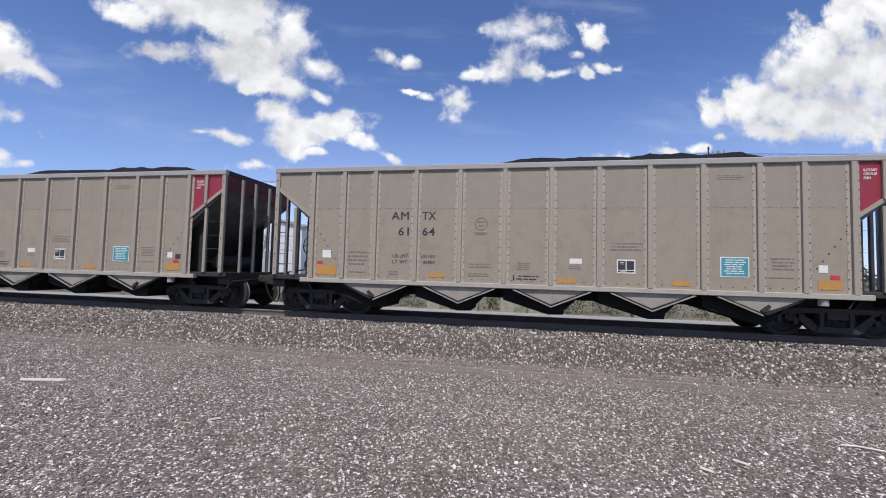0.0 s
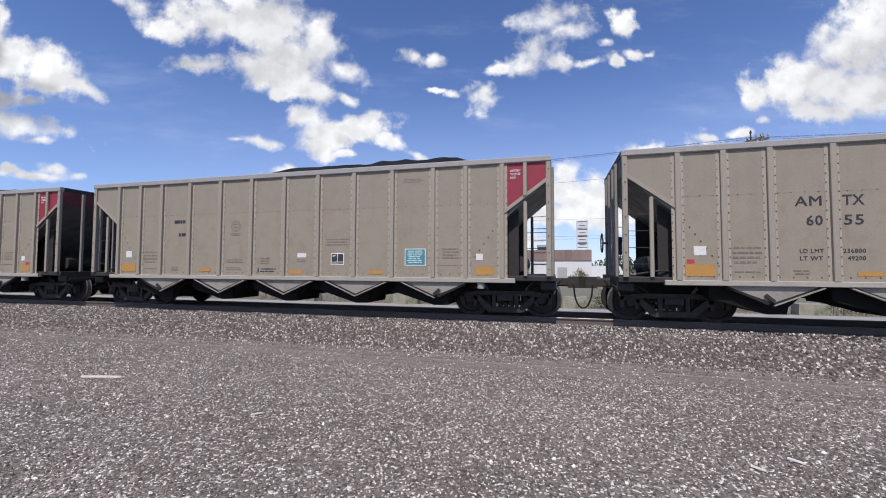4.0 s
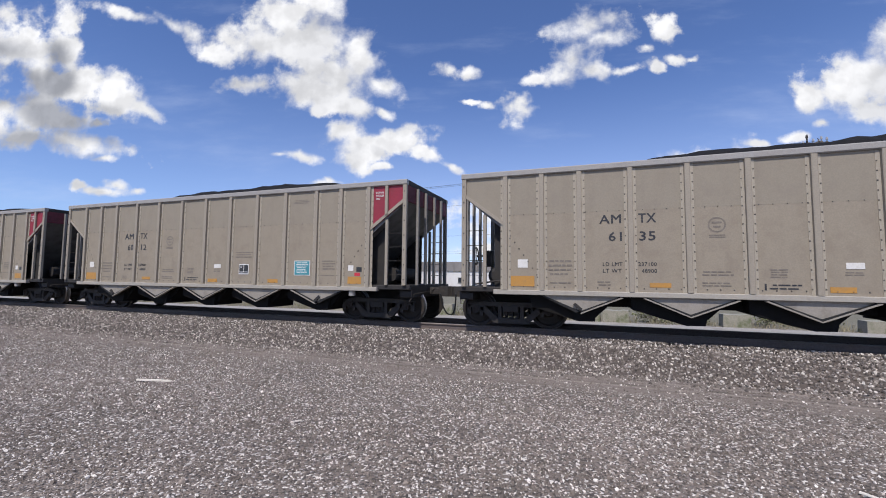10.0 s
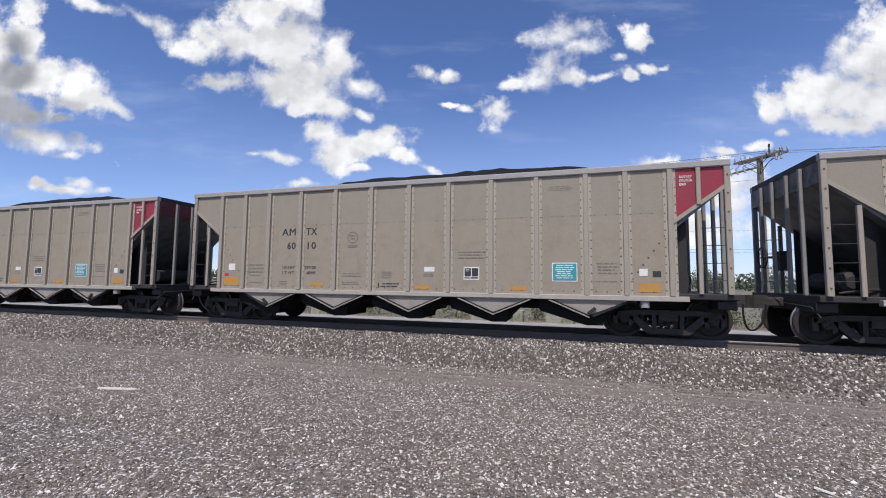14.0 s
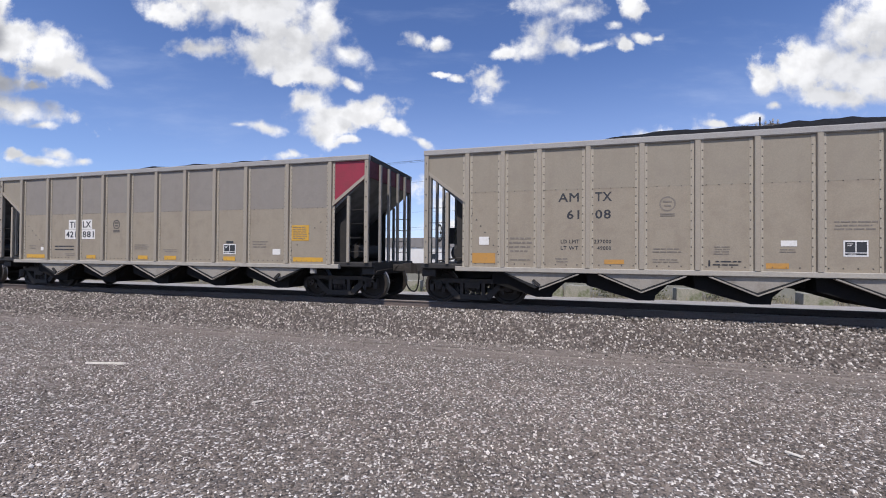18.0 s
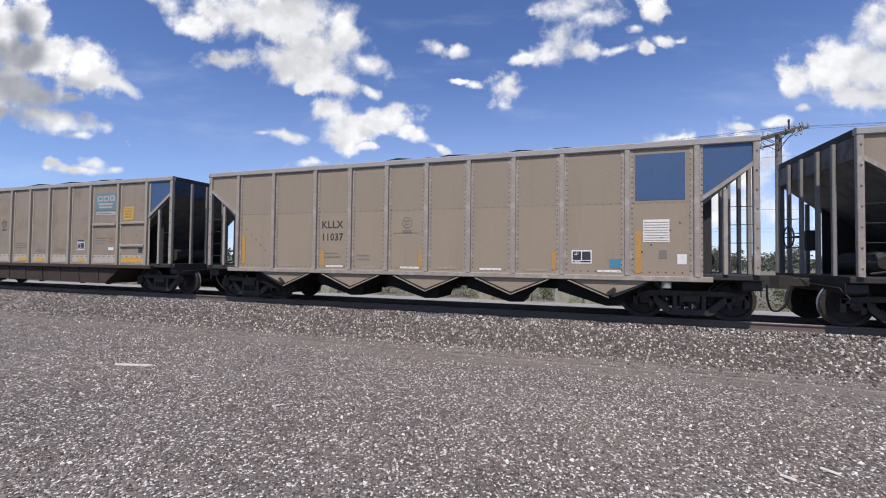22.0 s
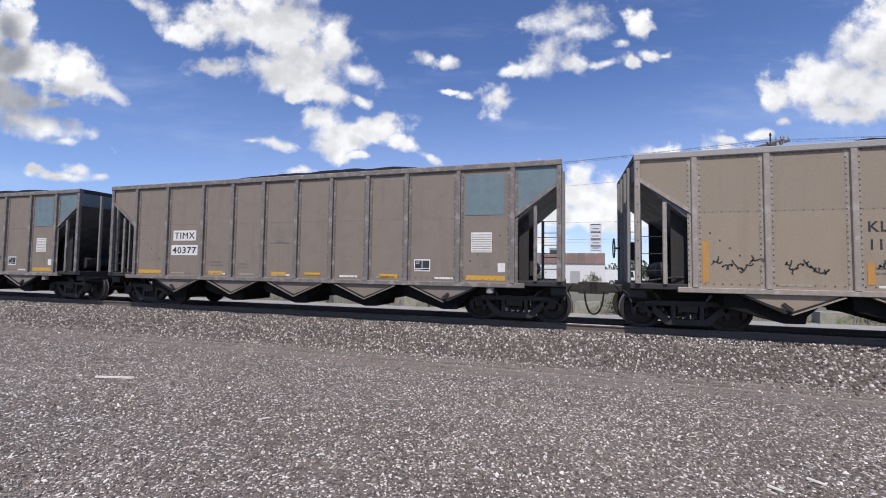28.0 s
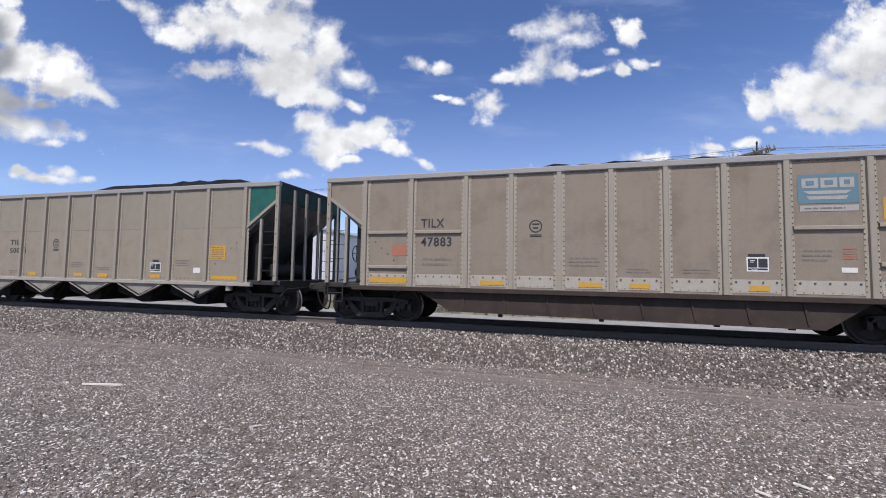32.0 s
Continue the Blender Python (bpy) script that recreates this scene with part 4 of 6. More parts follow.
    s.path([(k * 7.36, -1.5, 0.62), (k * 7.42, -1.3, 0.82), (k * 7.42, -0.2, 0.86), (k * 7.6, -0.1, 0.98)], 0.014, 6)
    part("uncoupling_lever", s.mesh("uncoupling_lever", truck_steel), car)
    if not steps:
        return
    s = Shape()
    for z in (0.55, 0.78):
        s.tube((k * 6.8, -SIDE + 0.04, z), (k * 7.25, -SIDE + 0.04, z), 0.014, 6)
    for x in (6.8, 7.25):
        s.tube((k * x, -SIDE + 0.04, 0.55), (k * x, -SIDE + 0.04, 0.96), 0.014, 6)
    part("step", s.mesh("step", black_steel), car)


def brake_gear(car):
    """Hand brake wheel, air tank, valve and pipes on the trailing end platform."""
    s = Shape()
    n = 16
    ring = [(-7.52, 0.55 + 0.26 * math.cos(2 * math.pi * i / n), 1.95 + 0.26 * math.sin(2 * math.pi * i / n)) for i in range(n + 1)]
    s.path(ring, 0.018, 6)
    for i in range(0, n, 4):
        s.tube((-7.50, 0.55, 1.95), ring[i], 0.012, 5)
    s.tube((-7.50, 0.55, 1.95), (-7.2, 0.55, 1.95), 0.03, 8)
    part("brake_wheel", s.mesh("brake_wheel", black_steel), car)
    s = Shape().box(-7.22, -7.02, 0.38, 0.72, 1.62, 2.1)
    part("hand_brake_box", s.mesh("hand_brake_box", black_steel), car)
    s = Shape().tube((-6.55, -0.95, 1.34), (-6.55, 0.25, 1.34), 0.22, 16)
    s.tube((-6.55, -1.02, 1.34), (-6.55, -0.95, 1.34), 0.13, 12, 0.22).tube((-6.55, 0.25, 1.34), (-6.55, 0.32, 1.34), 0.22, 12, 0.13)
    part("air_tank", s.mesh("air_tank", black_steel), car)
    s = Shape().box(-6.3, -5.95, -1.2, -0.85, 1.06, 1.42)
    s.tube((-6.12, -1.0, 1.42), (-6.12, -1.0, 1.6), 0.06, 8)
    s.path([(-6.12, -1.25, 1.2), (-6.5, -1.4, 1.2), (-7.0, -1.4, 1.12)], 0.022, 6)
    part("brake_valve", s.mesh("brake_valve", truck_steel), car)
    s = Shape().tube((6.5, -0.9, 1.36), (6.5, 0.6, 1.36), 0.2, 16)
    part("air_tank", s.mesh("air_tank", black_steel), car)


def frame_parts(car, ribs, rib_mat, chord_mat, far_mat, post_mat):
    lo, hi = 0.85 - HALF, 13.77 - HALF
    for side in (-1, 1):
        y = side * SIDE
        a, b = sorted((y + side * 0.06, y - side * 0.07))
        part("top_chord", Shape().rail(-HALF, HALF, a, b, TOP - 0.145, TOP, 0.02).mesh("top_chord", chord_mat), car)
        a, b = sorted((y + side * 0.075, y - side * 0.06))
        part("side_sill", Shape().rail(lo, hi, a, b, 0.885, 1.0, 0.012).mesh("side_sill", under_steel if far_mat is tub_paint else sill_paint if rib_mat is tan_rib else rib_mat), car)
        a, b = sorted((side * (HALF - 0.0), side * (HALF - 0.1)))
        part("end_chord", Shape().prism([(a, TOP - 0.14), (b, TOP - 0.14), (b, TOP - 0.005), (a, TOP - 0.005)], "y", -SIDE + 0.075, SIDE - 0.075).mesh("end_chord", black_steel), car)
    rib = Shape()
    rib.prism([(-0.055, 0.0), (-0.055, -0.075), (-0.042, -0.085), (0.042, -0.085), (0.055, -0.075), (0.055, 0.0)], "z", 1.003, TOP - 0.148)
    rib.box(-0.125, -0.055, -0.008, 0.0, 1.003, TOP - 0.148, 1).box(0.055, 0.125, -0.008, 0.0, 1.003, TOP - 0.148, 1)
    me = rib.mesh("rib", rib_mat, flange_paint if rib_mat is tan_rib else rib_mat)
    far = Shape()
    for x in ribs:
        part("rib", me, car, place=pose(x - HALF, -SIDE, 0))
        far.box(x - HALF - 0.055, x - HALF + 0.055, SIDE + 0.001, SIDE + 0.085, 1.003, TOP - 0.148)
    part("far_ribs", far.mesh("far_ribs", rib_mat), car)
    c = ribs[0] - HALF
    s = Shape().prism([(c, SILL - 0.03), (-c, SILL - 0.03), (-c, SLOPE_LOW), (HALF - 0.03, SLOPE_TOP), (HALF - 0.03, TOP - 0.12), (-HALF + 0.03, TOP - 0.12), (-HALF + 0.03, SLOPE_TOP), (c, SLOPE_LOW)], "y", SIDE - 0.02, SIDE)
    part("far_side_sheet", s.mesh("far_side_sheet", far_mat), car)
    s = Shape().rail(-7.06, 7.06, -0.28, 0.28, 0.62, 0.92, 0.02)
    part("center_sill", s.mesh("center_sill", black_steel), car)


def hopper_bottom(car, plate_mat, chute_mat):
    """Five V-shaped hopper plates a side, with dark chutes and doors between them."""
    far = Shape()
    for i in range(5):
        x = (i - 2) * 2.215
        far.prism([(x - 0.80, 0.885), (x + 0.80, 0.885), (x + 0.05, 0.50), (x - 0.05, 0.50)], "y", SIDE - 0.02, SIDE)
        for side in (-1,):
            y0, y1 = sorted((side * SIDE, side * (SIDE - 0.02)))
            w0, w1 = (-0.80, 0.80)
            s = Shape().prism([(x + w0, 0.885), (x + w1, 0.885), (x + w1, 0.87), (x + 0.03, 0.55), (x - 0.03, 0.55), (x + w0, 0.87)], "y", y0, y1)
            part("hopper_plate", s.mesh("hopper_plate", plate_mat), car)
            s, strip = Shape(), Shape()
            for k in (-1, 1):
                if (i == 0 and k < 0) or (i == 4 and k > 0):
                    s.prism([(x + k * 0.80, 0.86), (x + k * 0.86, 0.86), (x + k * 0.1, 0.50), (x, 0.545)], "y", *sorted((side * (SIDE + 0.01), side * (SIDE - 0.10))))
                    continue
                s.prism([(x + k * 0.80, 0.875), (x + k * 0.86, 0.855), (x, 0.50), (x, 0.545)], "y", *sorted((side * (SIDE + 0.03), side * (SIDE - 0.04))))
                strip.prism([(x + k * 0.86, 0.875), (x + k * 0.905, 0.86), (x, 0.475), (x, 0.50)], "y", *sorted((side * (SIDE + 0.055), side * (SIDE - 0.04))))
            # black strip stands in for the shaded gap between plate and rim
            part("door_seal", s.mesh("door_seal", gap_black), car)
            part("door_rim", strip.mesh("door_rim", plate_mat), car)
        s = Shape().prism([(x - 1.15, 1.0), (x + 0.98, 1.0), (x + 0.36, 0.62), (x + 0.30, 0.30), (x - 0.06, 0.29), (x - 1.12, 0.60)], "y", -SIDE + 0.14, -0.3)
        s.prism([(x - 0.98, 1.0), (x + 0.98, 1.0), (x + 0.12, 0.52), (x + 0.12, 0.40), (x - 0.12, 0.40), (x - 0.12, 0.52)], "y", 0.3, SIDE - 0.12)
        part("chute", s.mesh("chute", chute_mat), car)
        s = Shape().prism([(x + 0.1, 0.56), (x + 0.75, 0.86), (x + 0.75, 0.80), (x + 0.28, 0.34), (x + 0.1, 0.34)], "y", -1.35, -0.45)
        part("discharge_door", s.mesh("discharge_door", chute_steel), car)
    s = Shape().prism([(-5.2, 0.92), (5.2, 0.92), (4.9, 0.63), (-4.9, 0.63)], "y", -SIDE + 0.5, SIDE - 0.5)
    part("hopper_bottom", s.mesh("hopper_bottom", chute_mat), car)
    s = Shape().tube((12.92 - HALF, -SIDE + 0.06, 0.74), (12.92 - HALF, -SIDE + 0.06, 0.884), 0.095, 14)
    part("jacking_pad", s.mesh("jacking_pad", chord_paint), car)
    for x, k in ((2.82, 1), (11.8, -1)):
        s = Shape().prism([(x - HALF - 0.10 * k, 0.685), (x - HALF - 0.05 * k, 0.73), (x - HALF + 0.10 * k, 0.60), (x - HALF + 0.06 * k, 0.54)], "y", -SIDE - 0.05, -SIDE - 0.003)
        part("door_latch", s.mesh("door_latch", black_steel), car)
    part("far_hopper_plates", far.mesh("far_hopper_plates", plate_mat), car)


def tub_bottom(car, mat):
    """A closed dark tub between the trucks, with stiffeners."""
    pts = [(-4.66, 1.0), (-4.62, 0.90), (-3.75, 0.40), (4.05, 0.33), (4.85, 0.90), (4.9, 1.0)]
    s = Shape().prism(pts, "y", -SIDE + 0.06, SIDE - 0.06)
    part("underbody", s.mesh("underbody", mat), car, "dark dirty closed underbody")
    for i in range(8):
        x = -3.4 + i * 1.02
        s = Shape().prism([(x, 0.42), (x + 0.05, 0.42), (x - 0.05, 0.98), (x - 0.1, 0.98)], "y", -SIDE + 0.035, -SIDE + 0.062)
        part("stiffener", s.mesh("stiffener", mat), car)
    for x in (-2.6, -0.2, 2.2, 3.6):
        part("drain", Shape().box(x, x + 0.1, -1.2, -1.1, 0.27, 0.37).mesh("drain", mat), car)


def decal(car, name, mat, x0, x1, z0, z1, label="", out=0.004):
    """A flat plate or painted mark on the near side: x from the trailing top corner, z above the rail."""
    s = Shape().box(x0 - HALF, x1 - HALF, -SIDE - out - 0.003, -SIDE - out, z0, z1)
    return part(name, s.mesh(name, mat), car, label)


def bars(car, name, mat, x0, x1, z0, z1, rows, seed=0, out=0.004, label=""):
    """Lines of small writing too faint to read, as plain bars."""
    rng = random.Random(seed + int(x0 * 100))
    s, h = Shape(), (z1 - z0) / rows
    for i in range(rows):
        z, x = z1 - h * (i + 1), x0 + rng.uniform(0, 0.12) * (x1 - x0)
        end = x1 - rng.uniform(0, 0.2) * (x1 - x0)
        while x < end:
            w = min(rng.uniform(0.07, 0.2), end - x)
            if w > 0.02:
                s.box(x - HALF, x + w - HALF, -SIDE - out - 0.002, -SIDE - out, z + h * 0.3, z + h * 0.68)
            x += w + 0.025
    ob = part(name, s.mesh(name, mat), car, label)
    ob["kind"] = "stuff"
    return ob


def words(car, name, text, x0, z0, height, width, mat, out=0.003):
    """Lettering stretched to its width on the near side."""
    me = lettering(text, height, mat)
    w = max(v.co.x for v in me.vertices)
    ob = part(name, me, car, place=pose(x0 - HALF, -SIDE - out, z0) @ Matrix.Diagonal((width / w, 1, 1, 1)))
    ob["kind"] = "stuff"
    return ob


def ring_stamp(car, x, z, r, mat=None):
    s, n = Shape(), 24
    for i in range(n):
        a, b = 2 * math.pi * i / n, 2 * math.pi * (i + 1) / n
        s.add([(x - HALF + q * math.cos(t), -SIDE - 0.004, z + q * math.sin(t)) for t in (a, b) for q in (r * 0.82, r)], [(0, 1, 3, 2)])
    for dz, w in ((0.05, 0.55), (-0.04, 0.4)):
        s.box(x - HALF - r * w, x - HALF + r * w, -SIDE - 0.005, -SIDE - 0.003, z + dz - 0.018, z + dz + 0.018)
    for dz in (-1.35, -1.6):
        s.box(x - HALF - r * 0.9, x - HALF + r * 0.9, -SIDE - 0.005, -SIDE - 0.003, z + dz * r - 0.012, z + dz * r + 0.012)
    return part("round_stamp", s.mesh("round_stamp", mat or mark_faint), car)


def dimension_panel(car, x0, x1, z0, z1):
    """The black panel with white lines that carries the loading data."""
    p = decal(car, "data_panel", mark_white, x0, x1, z0, z1, "black data panel with a white border")
    m = (x0 + x1) / 2
    for a, b in ((x0 + 0.025, m - 0.01), (m + 0.01, x1 - 0.025)):
        decal(p, "panel_field", sticker_dark, a, b, z0 + 0.07 * 1.2, z1 - 0.03, out=0.008)
    decal(p, "panel_field", sticker_dark, x0 + 0.025, x1 - 0.025, z0 + 0.03, z0 + 0.065, out=0.008)
    for j in range(2):
        decal(p, "panel_text", mark_white, x0 + 0.06, x0 + 0.15 - 0.02 * j, z1 - 0.075 - 0.035 * j, z1 - 0.063 - 0.035 * j, out=0.012)
    decal(p, "panel_text", mark_white, x0 + 0.07, x0 + 0.2, z0 + 0.043, z0 + 0.052, out=0.012)


def body(kind, label, ribs, split, lower, upper, rib_mat, chord_mat, ends, bottom, dense=False, plates=None):
    """One car without its load and its lettering. ends: paints of the trailing and leading corner panels."""
    car = thing("coal_hopper_car", label, "hopper car", "cars of the coal train")
    frame_parts(car, ribs, rib_mat, chord_mat, lower, rib_mat)
    side_panels(car, ribs, split, lower, upper, rib_mat, ends)
    part("bolts", bolt_rows(ribs, split, bottom == "tub", dense), car)["kind"] = "stuff"
    for side in (-1, 1):
        end_frame(car, side, rib_mat, slope_paint, ends[0] if side < 0 else ends[1], bottom == "tub" and side < 0)
    brake_gear(car)
    if bottom == "hopper":
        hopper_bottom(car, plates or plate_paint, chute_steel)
    else:
        tub_bottom(car, under_steel)
    for x in (-TRUCK_X, TRUCK_X):
        add_truck(car, x)
    return car


def amtx_marks(car):
    """Placards and stencils that all cars of the largest series share."""
    for x0, x1, z0, z1 in ((1.27, 1.84, 1.09, 1.34), (12.80, 13.24, 1.08, 1.28)):
        decal(car, "reflector", sticker_orange, x0, x1, z0, z1, "faded orange reflector plate")
    for x0, x1, z0, z1 in ((4.33, 4.75, 1.11, 1.21), (7.47, 7.87, 1.06, 1.17), (9.94, 10.33, 1.07, 1.18)):
        decal(car, "reflector", sticker_orange, x0, x1, z0, z1, "faded orange reflector plate")
    decal(car, "placard", sticker_white, 7.73, 8.01, 1.52, 1.64, "small white placard")
    bars(car, "stencil", mark_faint, 7.7, 8.03, 1.38, 1.48, 2)
    dimension_panel(car, 8.78, 9.18, 1.32, 1.64)
    p = decal(car, "teal_placard", mark_white, 10.93, 11.5, 1.30, 1.74, "teal placard with white writing and border")
    decal(p, "field", sticker_teal, 10.95, 11.48, 1.32, 1.72, out=0.008)
    bars(p, "writing", mark_white, 10.99, 11.45, 1.36, 1.70, 7, 3, out=0.012)
    bars(car, "stencil", mark_faint, 8.58, 9.37, 1.83, 2.05, 3, 1)
    bars(car, "stencil", mark_faint, 5.32, 5.92, 1.36, 1.49, 2, 2)
    bars(car, "stencil", mark_faint, 5.30, 5.95, 1.14, 1.25, 2, 3)
    bars(car, "stencil", mark_faint, 6.50, 6.86, 1.33, 1.53, 4, 4)
    bars(car, "stencil", mark_black, 6.50, 7.05, 1.09, 1.23, 2, 5)
    decal(car, "arrow_mark", mark_black, 6.42, 6.455, 1.09, 1.22)
    bars(car, "stencil", mark_faint, 11.9, 12.40, 1.46, 1.76, 4, 6)
    bars(car, "stencil", mark_faint, 11.86, 12.42, 1.28, 1.34, 1, 7)
    bars(car, "stencil", mark_faint, 2.14, 2.72, 1.34, 1.75, 4, 8)
    bars(car, "stencil", mark_faint, 2.16, 2.70, 1.15, 1.22, 1, 9)
    bars(car, "stencil", mark_faint, 3.25, 3.58, 1.12, 1.25, 2, 10)
    bars(car, "stencil", mark_faint, 10.85, 11.45, 3.45, 3.58, 3, 11)
    decal(car, "placard", sticker_white, 1.44, 1.68, 1.54, 1.74)
    decal(car, "placard", sticker_white, 12.81, 12.98, 1.44, 1.60)
    ring_stamp(car, 5.63, 2.45, 0.165)
    for i, line in enumerate(("ROTARY", "COUPLER", "END")):
        words(car, "panel_writing", line, 13.66, 3.60 - 0.085 * i, 0.055, 0.25 if i < 2 else 0.13, mark_white, out=0.006)
    post = Shape().post(13.97 - HALF, 14.06 - HALF, -SIDE - 0.07, -SIDE - 0.001, 3.0, TOP - 0.147)
    part("panel_post", post.mesh("panel_post", tan_rib), car)


def rdl_marks(car):
    for i, (x0, x1) in enumerate(((1.27, 2.45), (4.26, 4.95), (6.57, 7.2), (7.66, 8.2), (9.98, 10.45), (12.25, 13.3))):
        decal(car, "reflector", sticker_yellow, x0 + 0.06, x1 - 0.06, 1.09, 1.20 if i not in (0, 5) else 1.24, "yellow reflector plate", out=0.012)
    for a, b in zip(WIDE_RIBS, WIDE_RIBS[1:]):
        decal(car, "hem_strip", hem_paint, a + 0.13, b - 0.13, 1.05, 1.33, out=0.004)
        s, n = Shape(), max(4, int((b - a - 0.4) / 0.17))
        for i in range(n):
            x = a + 0.2 + (b - a - 0.4) * i / (n - 1) - HALF
            s.tube((x, -SIDE - 0.006, 1.275), (x, -SIDE - 0.022, 1.275), 0.02, 6)
        part("hem_bolts", s.mesh("hem_bolts", rivet_steel), car)["kind"] = "stuff"
    for x0, x1, z in ((1.27, 2.38, 2.37), (2.6, 3.83, 2.37), (1.3, 2.4, 1.46), (10.82, 12.0, 2.36), (12.23, 13.38, 2.40), (12.23, 13.38, 1.62)):
        s = Shape().rail(x0 - HALF, x1 - HALF, -SIDE - 0.06, -SIDE - 0.001, z, z + 0.085, 0.012)
        part("cross_bar", s.mesh("cross_bar", tan_rib), car)
    p = decal(car, "sign", sign_faded, 10.93, 11.95, 2.90, 3.50, "blue sign with pale emblem shapes")
    for j, (x0, x1) in enumerate(((11.0, 11.28), (11.32, 11.60), (11.64, 11.88))):
        decal(p, "emblem_block", sign_grey, x0, x1, 3.22, 3.42, out=0.008)
        decal(p, "emblem_block", sign_faded, x0 + 0.07, x1 - 0.07, 3.28, 3.37, out=0.013)
    for j in range(2):
        s = Shape().prism([(11.02 - HALF + 0.06 * j, 3.16 - 0.11 * j), (11.84 - HALF - 0.06 * j, 3.16 - 0.11 * j), (11.74 - HALF, 3.09 - 0.11 * j), (11.12 - HALF, 3.09 - 0.11 * j)], "y", -SIDE - 0.011, -SIDE - 0.008)
        part("emblem_bar", s.mesh("emblem_bar", sign_grey), p)
    decal(car, "sign_footer", sign_grey, 10.96, 11.94, 2.74, 2.86)
    bars(car, "stencil", mark_faint, 11.0, 11.9, 2.76, 2.84, 1, 1, out=0.008)
    p = decal(car, "yellow_placard", sticker_yellow, 12.33, 12.82, 2.55, 3.0, "yellow placard with small writing")
    bars(p, "writing", mark_faint, 12.37, 12.78, 2.6, 2.96, 7, 2, out=0.008)
    decal(car, "orange_placard", sticker_coral, 1.97, 2.37, 1.80, 2.08, "square orange placard")
    dimension_panel(car, 9.99, 10.39, 1.50, 1.80)
    decal(car, "panel_header", sticker_dark, 10.02, 10.33, 1.81, 1.87)
    bars(car, "stencil", mark_faint, 4.6 + 1.8, 7.1, 1.55, 1.80, 3, 4)
    bars(car, "stencil", mark_faint, 7.65, 8.2, 1.42, 1.55, 2, 5)
    bars(car, "stencil", mark_faint, 8.75, 9.35, 1.42, 1.55, 2, 6)
    bars(car, "stencil", mark_faint, 10.95, 11.5, 1.70, 1.98, 3, 7)
    bars(car, "stencil", mark_faint, 2.75, 3.6, 1.52, 1.78, 2, 8)
    bars(car, "stencil", sticker_coral, 11.65, 11.9, 1.75, 2.0, 5, 9)
    decal(car, "placard", sticker_white, 11.62, 11.88, 1.50, 1.60)
    decal(car, "dark_plate", sticker_dark, 13.09, 13.27, 1.42, 1.58)
    ring_stamp(car, 5.66, 2.52, 0.155, mark_black)


def gon_marks(car, yellow):
    """Two-tier hoppers: data panel, white sheet, seam strips and small labels."""
    sheet = decal(car, "white_placard", sticker_white, 12.45, 12.97, 1.74, 2.24, "white placard with lines of writing")
    for i in range(8):
        decal(sheet, "line", tan_rib, 12.47, 12.95, 1.77 + 0.057 * i, 1.787 + 0.057 * i, out=0.008)
    dimension_panel(car, 10.94, 11.38, 1.25, 1.56)
    decal(car, "placard", sticker_white, 13.12, 13.3, 1.26, 1.48)
    decal(car, "placard", mark_faint, 12.76, 12.92, 1.38, 1.56)
    bars(car, "stencil", mark_faint, 6.35, 7.2, 1.98, 2.02, 1, 2)
    ring_stamp(car, 6.78, 2.27, 0.15)
    bars(car, "stencil", mark_faint, 5.25, 5.75, 1.24, 1.45, 2, 3)
    bars(car, "stencil", mark_faint, 4.2, 4.8, 1.3, 1.5, 2, 4)
    for i, x in enumerate((2.7, 4.3, 5.35, 6.6, 7.6, 8.75, 9.85, 11.5)):
        decal(car, "scuff_plate", sticker_white if i % 2 else tan_rib, x, x + 0.55, 1.06, 1.11)
    if yellow == "strips":
        for x0, z0, z1 in ((1.33, 1.12, 2.0), (3.98 + 0.15, 1.12, 1.55), (7.12, 1.1, 1.54), (10.5, 1.1, 1.52), (12.29, 1.05, 2.0)):
            decal(car, "reflector", sticker_orange, x0, x0 + 0.12, z0, z1, "upright orange reflector strip")
        decal(car, "blue_label", sticker_blue, 11.76, 12.0, 1.16, 1.36)
    else:
        for x0, x1 in ((1.32, 2.29), (4.21, 4.75), (6.51, 7.02), (7.62, 8.15), (9.95, 10.47), (12.32, 13.3)):
            decal(car, "reflector", sticker_yellow, x0, x1, 1.05, 1.17, "yellow reflector plate")


def wide_marks(car):
    """Series with a grey upper band and boxed marks."""
    for x0, x1 in ((1.39, 2.3), (4.3, 4.71), (6.56, 6.96), (7.64, 8.11), (9.9, 10.32), (12.3, 13.25)):
        decal(car, "reflector", sticker_yellow, x0, x1, 1.06, 1.18, "yellow reflector plate")
    dimension_panel(car, 9.9, 10.34, 1.25, 1.55)
    decal(car, "panel_header", sticker_dark, 10.0, 10.25, 1.57, 1.64)
    decal(car, "placard", sticker_white, 11.62, 11.88, 1.25, 1.41)
    decal(car, "placard", sticker_white, 2.1, 2.24, 1.32, 1.44)
    p = decal(car, "yellow_placard", sticker_yellow, 12.23, 12.8, 1.65, 2.08, "yellow placard with small writing")
    bars(p, "writing", mark_faint, 12.27, 12.76, 1.68, 2.05, 7, 2, out=0.008)
    bars(car, "stencil", mark_faint, 10.89, 11.52, 1.43, 1.66, 3, 3)
    bars(car, "stencil", mark_faint, 6.4, 7.0, 1.36, 1.55, 3, 4)
    bars(car, "stencil", mark_faint, 7.6, 8.15, 1.28, 1.40, 2, 5)
    bars(car, "stencil", mark_faint, 3.3, 3.85, 1.12, 1.24, 2, 6)
    bars(car, "stencil", mark_faint, 1.5, 1.85, 1.36, 1.52, 2, 7)
    ring_stamp(car, 5.62, 2.18, 0.15, mark_black)


AMTX_LABEL = "tan aluminium coal hopper car with red end panel, heaped with coal"


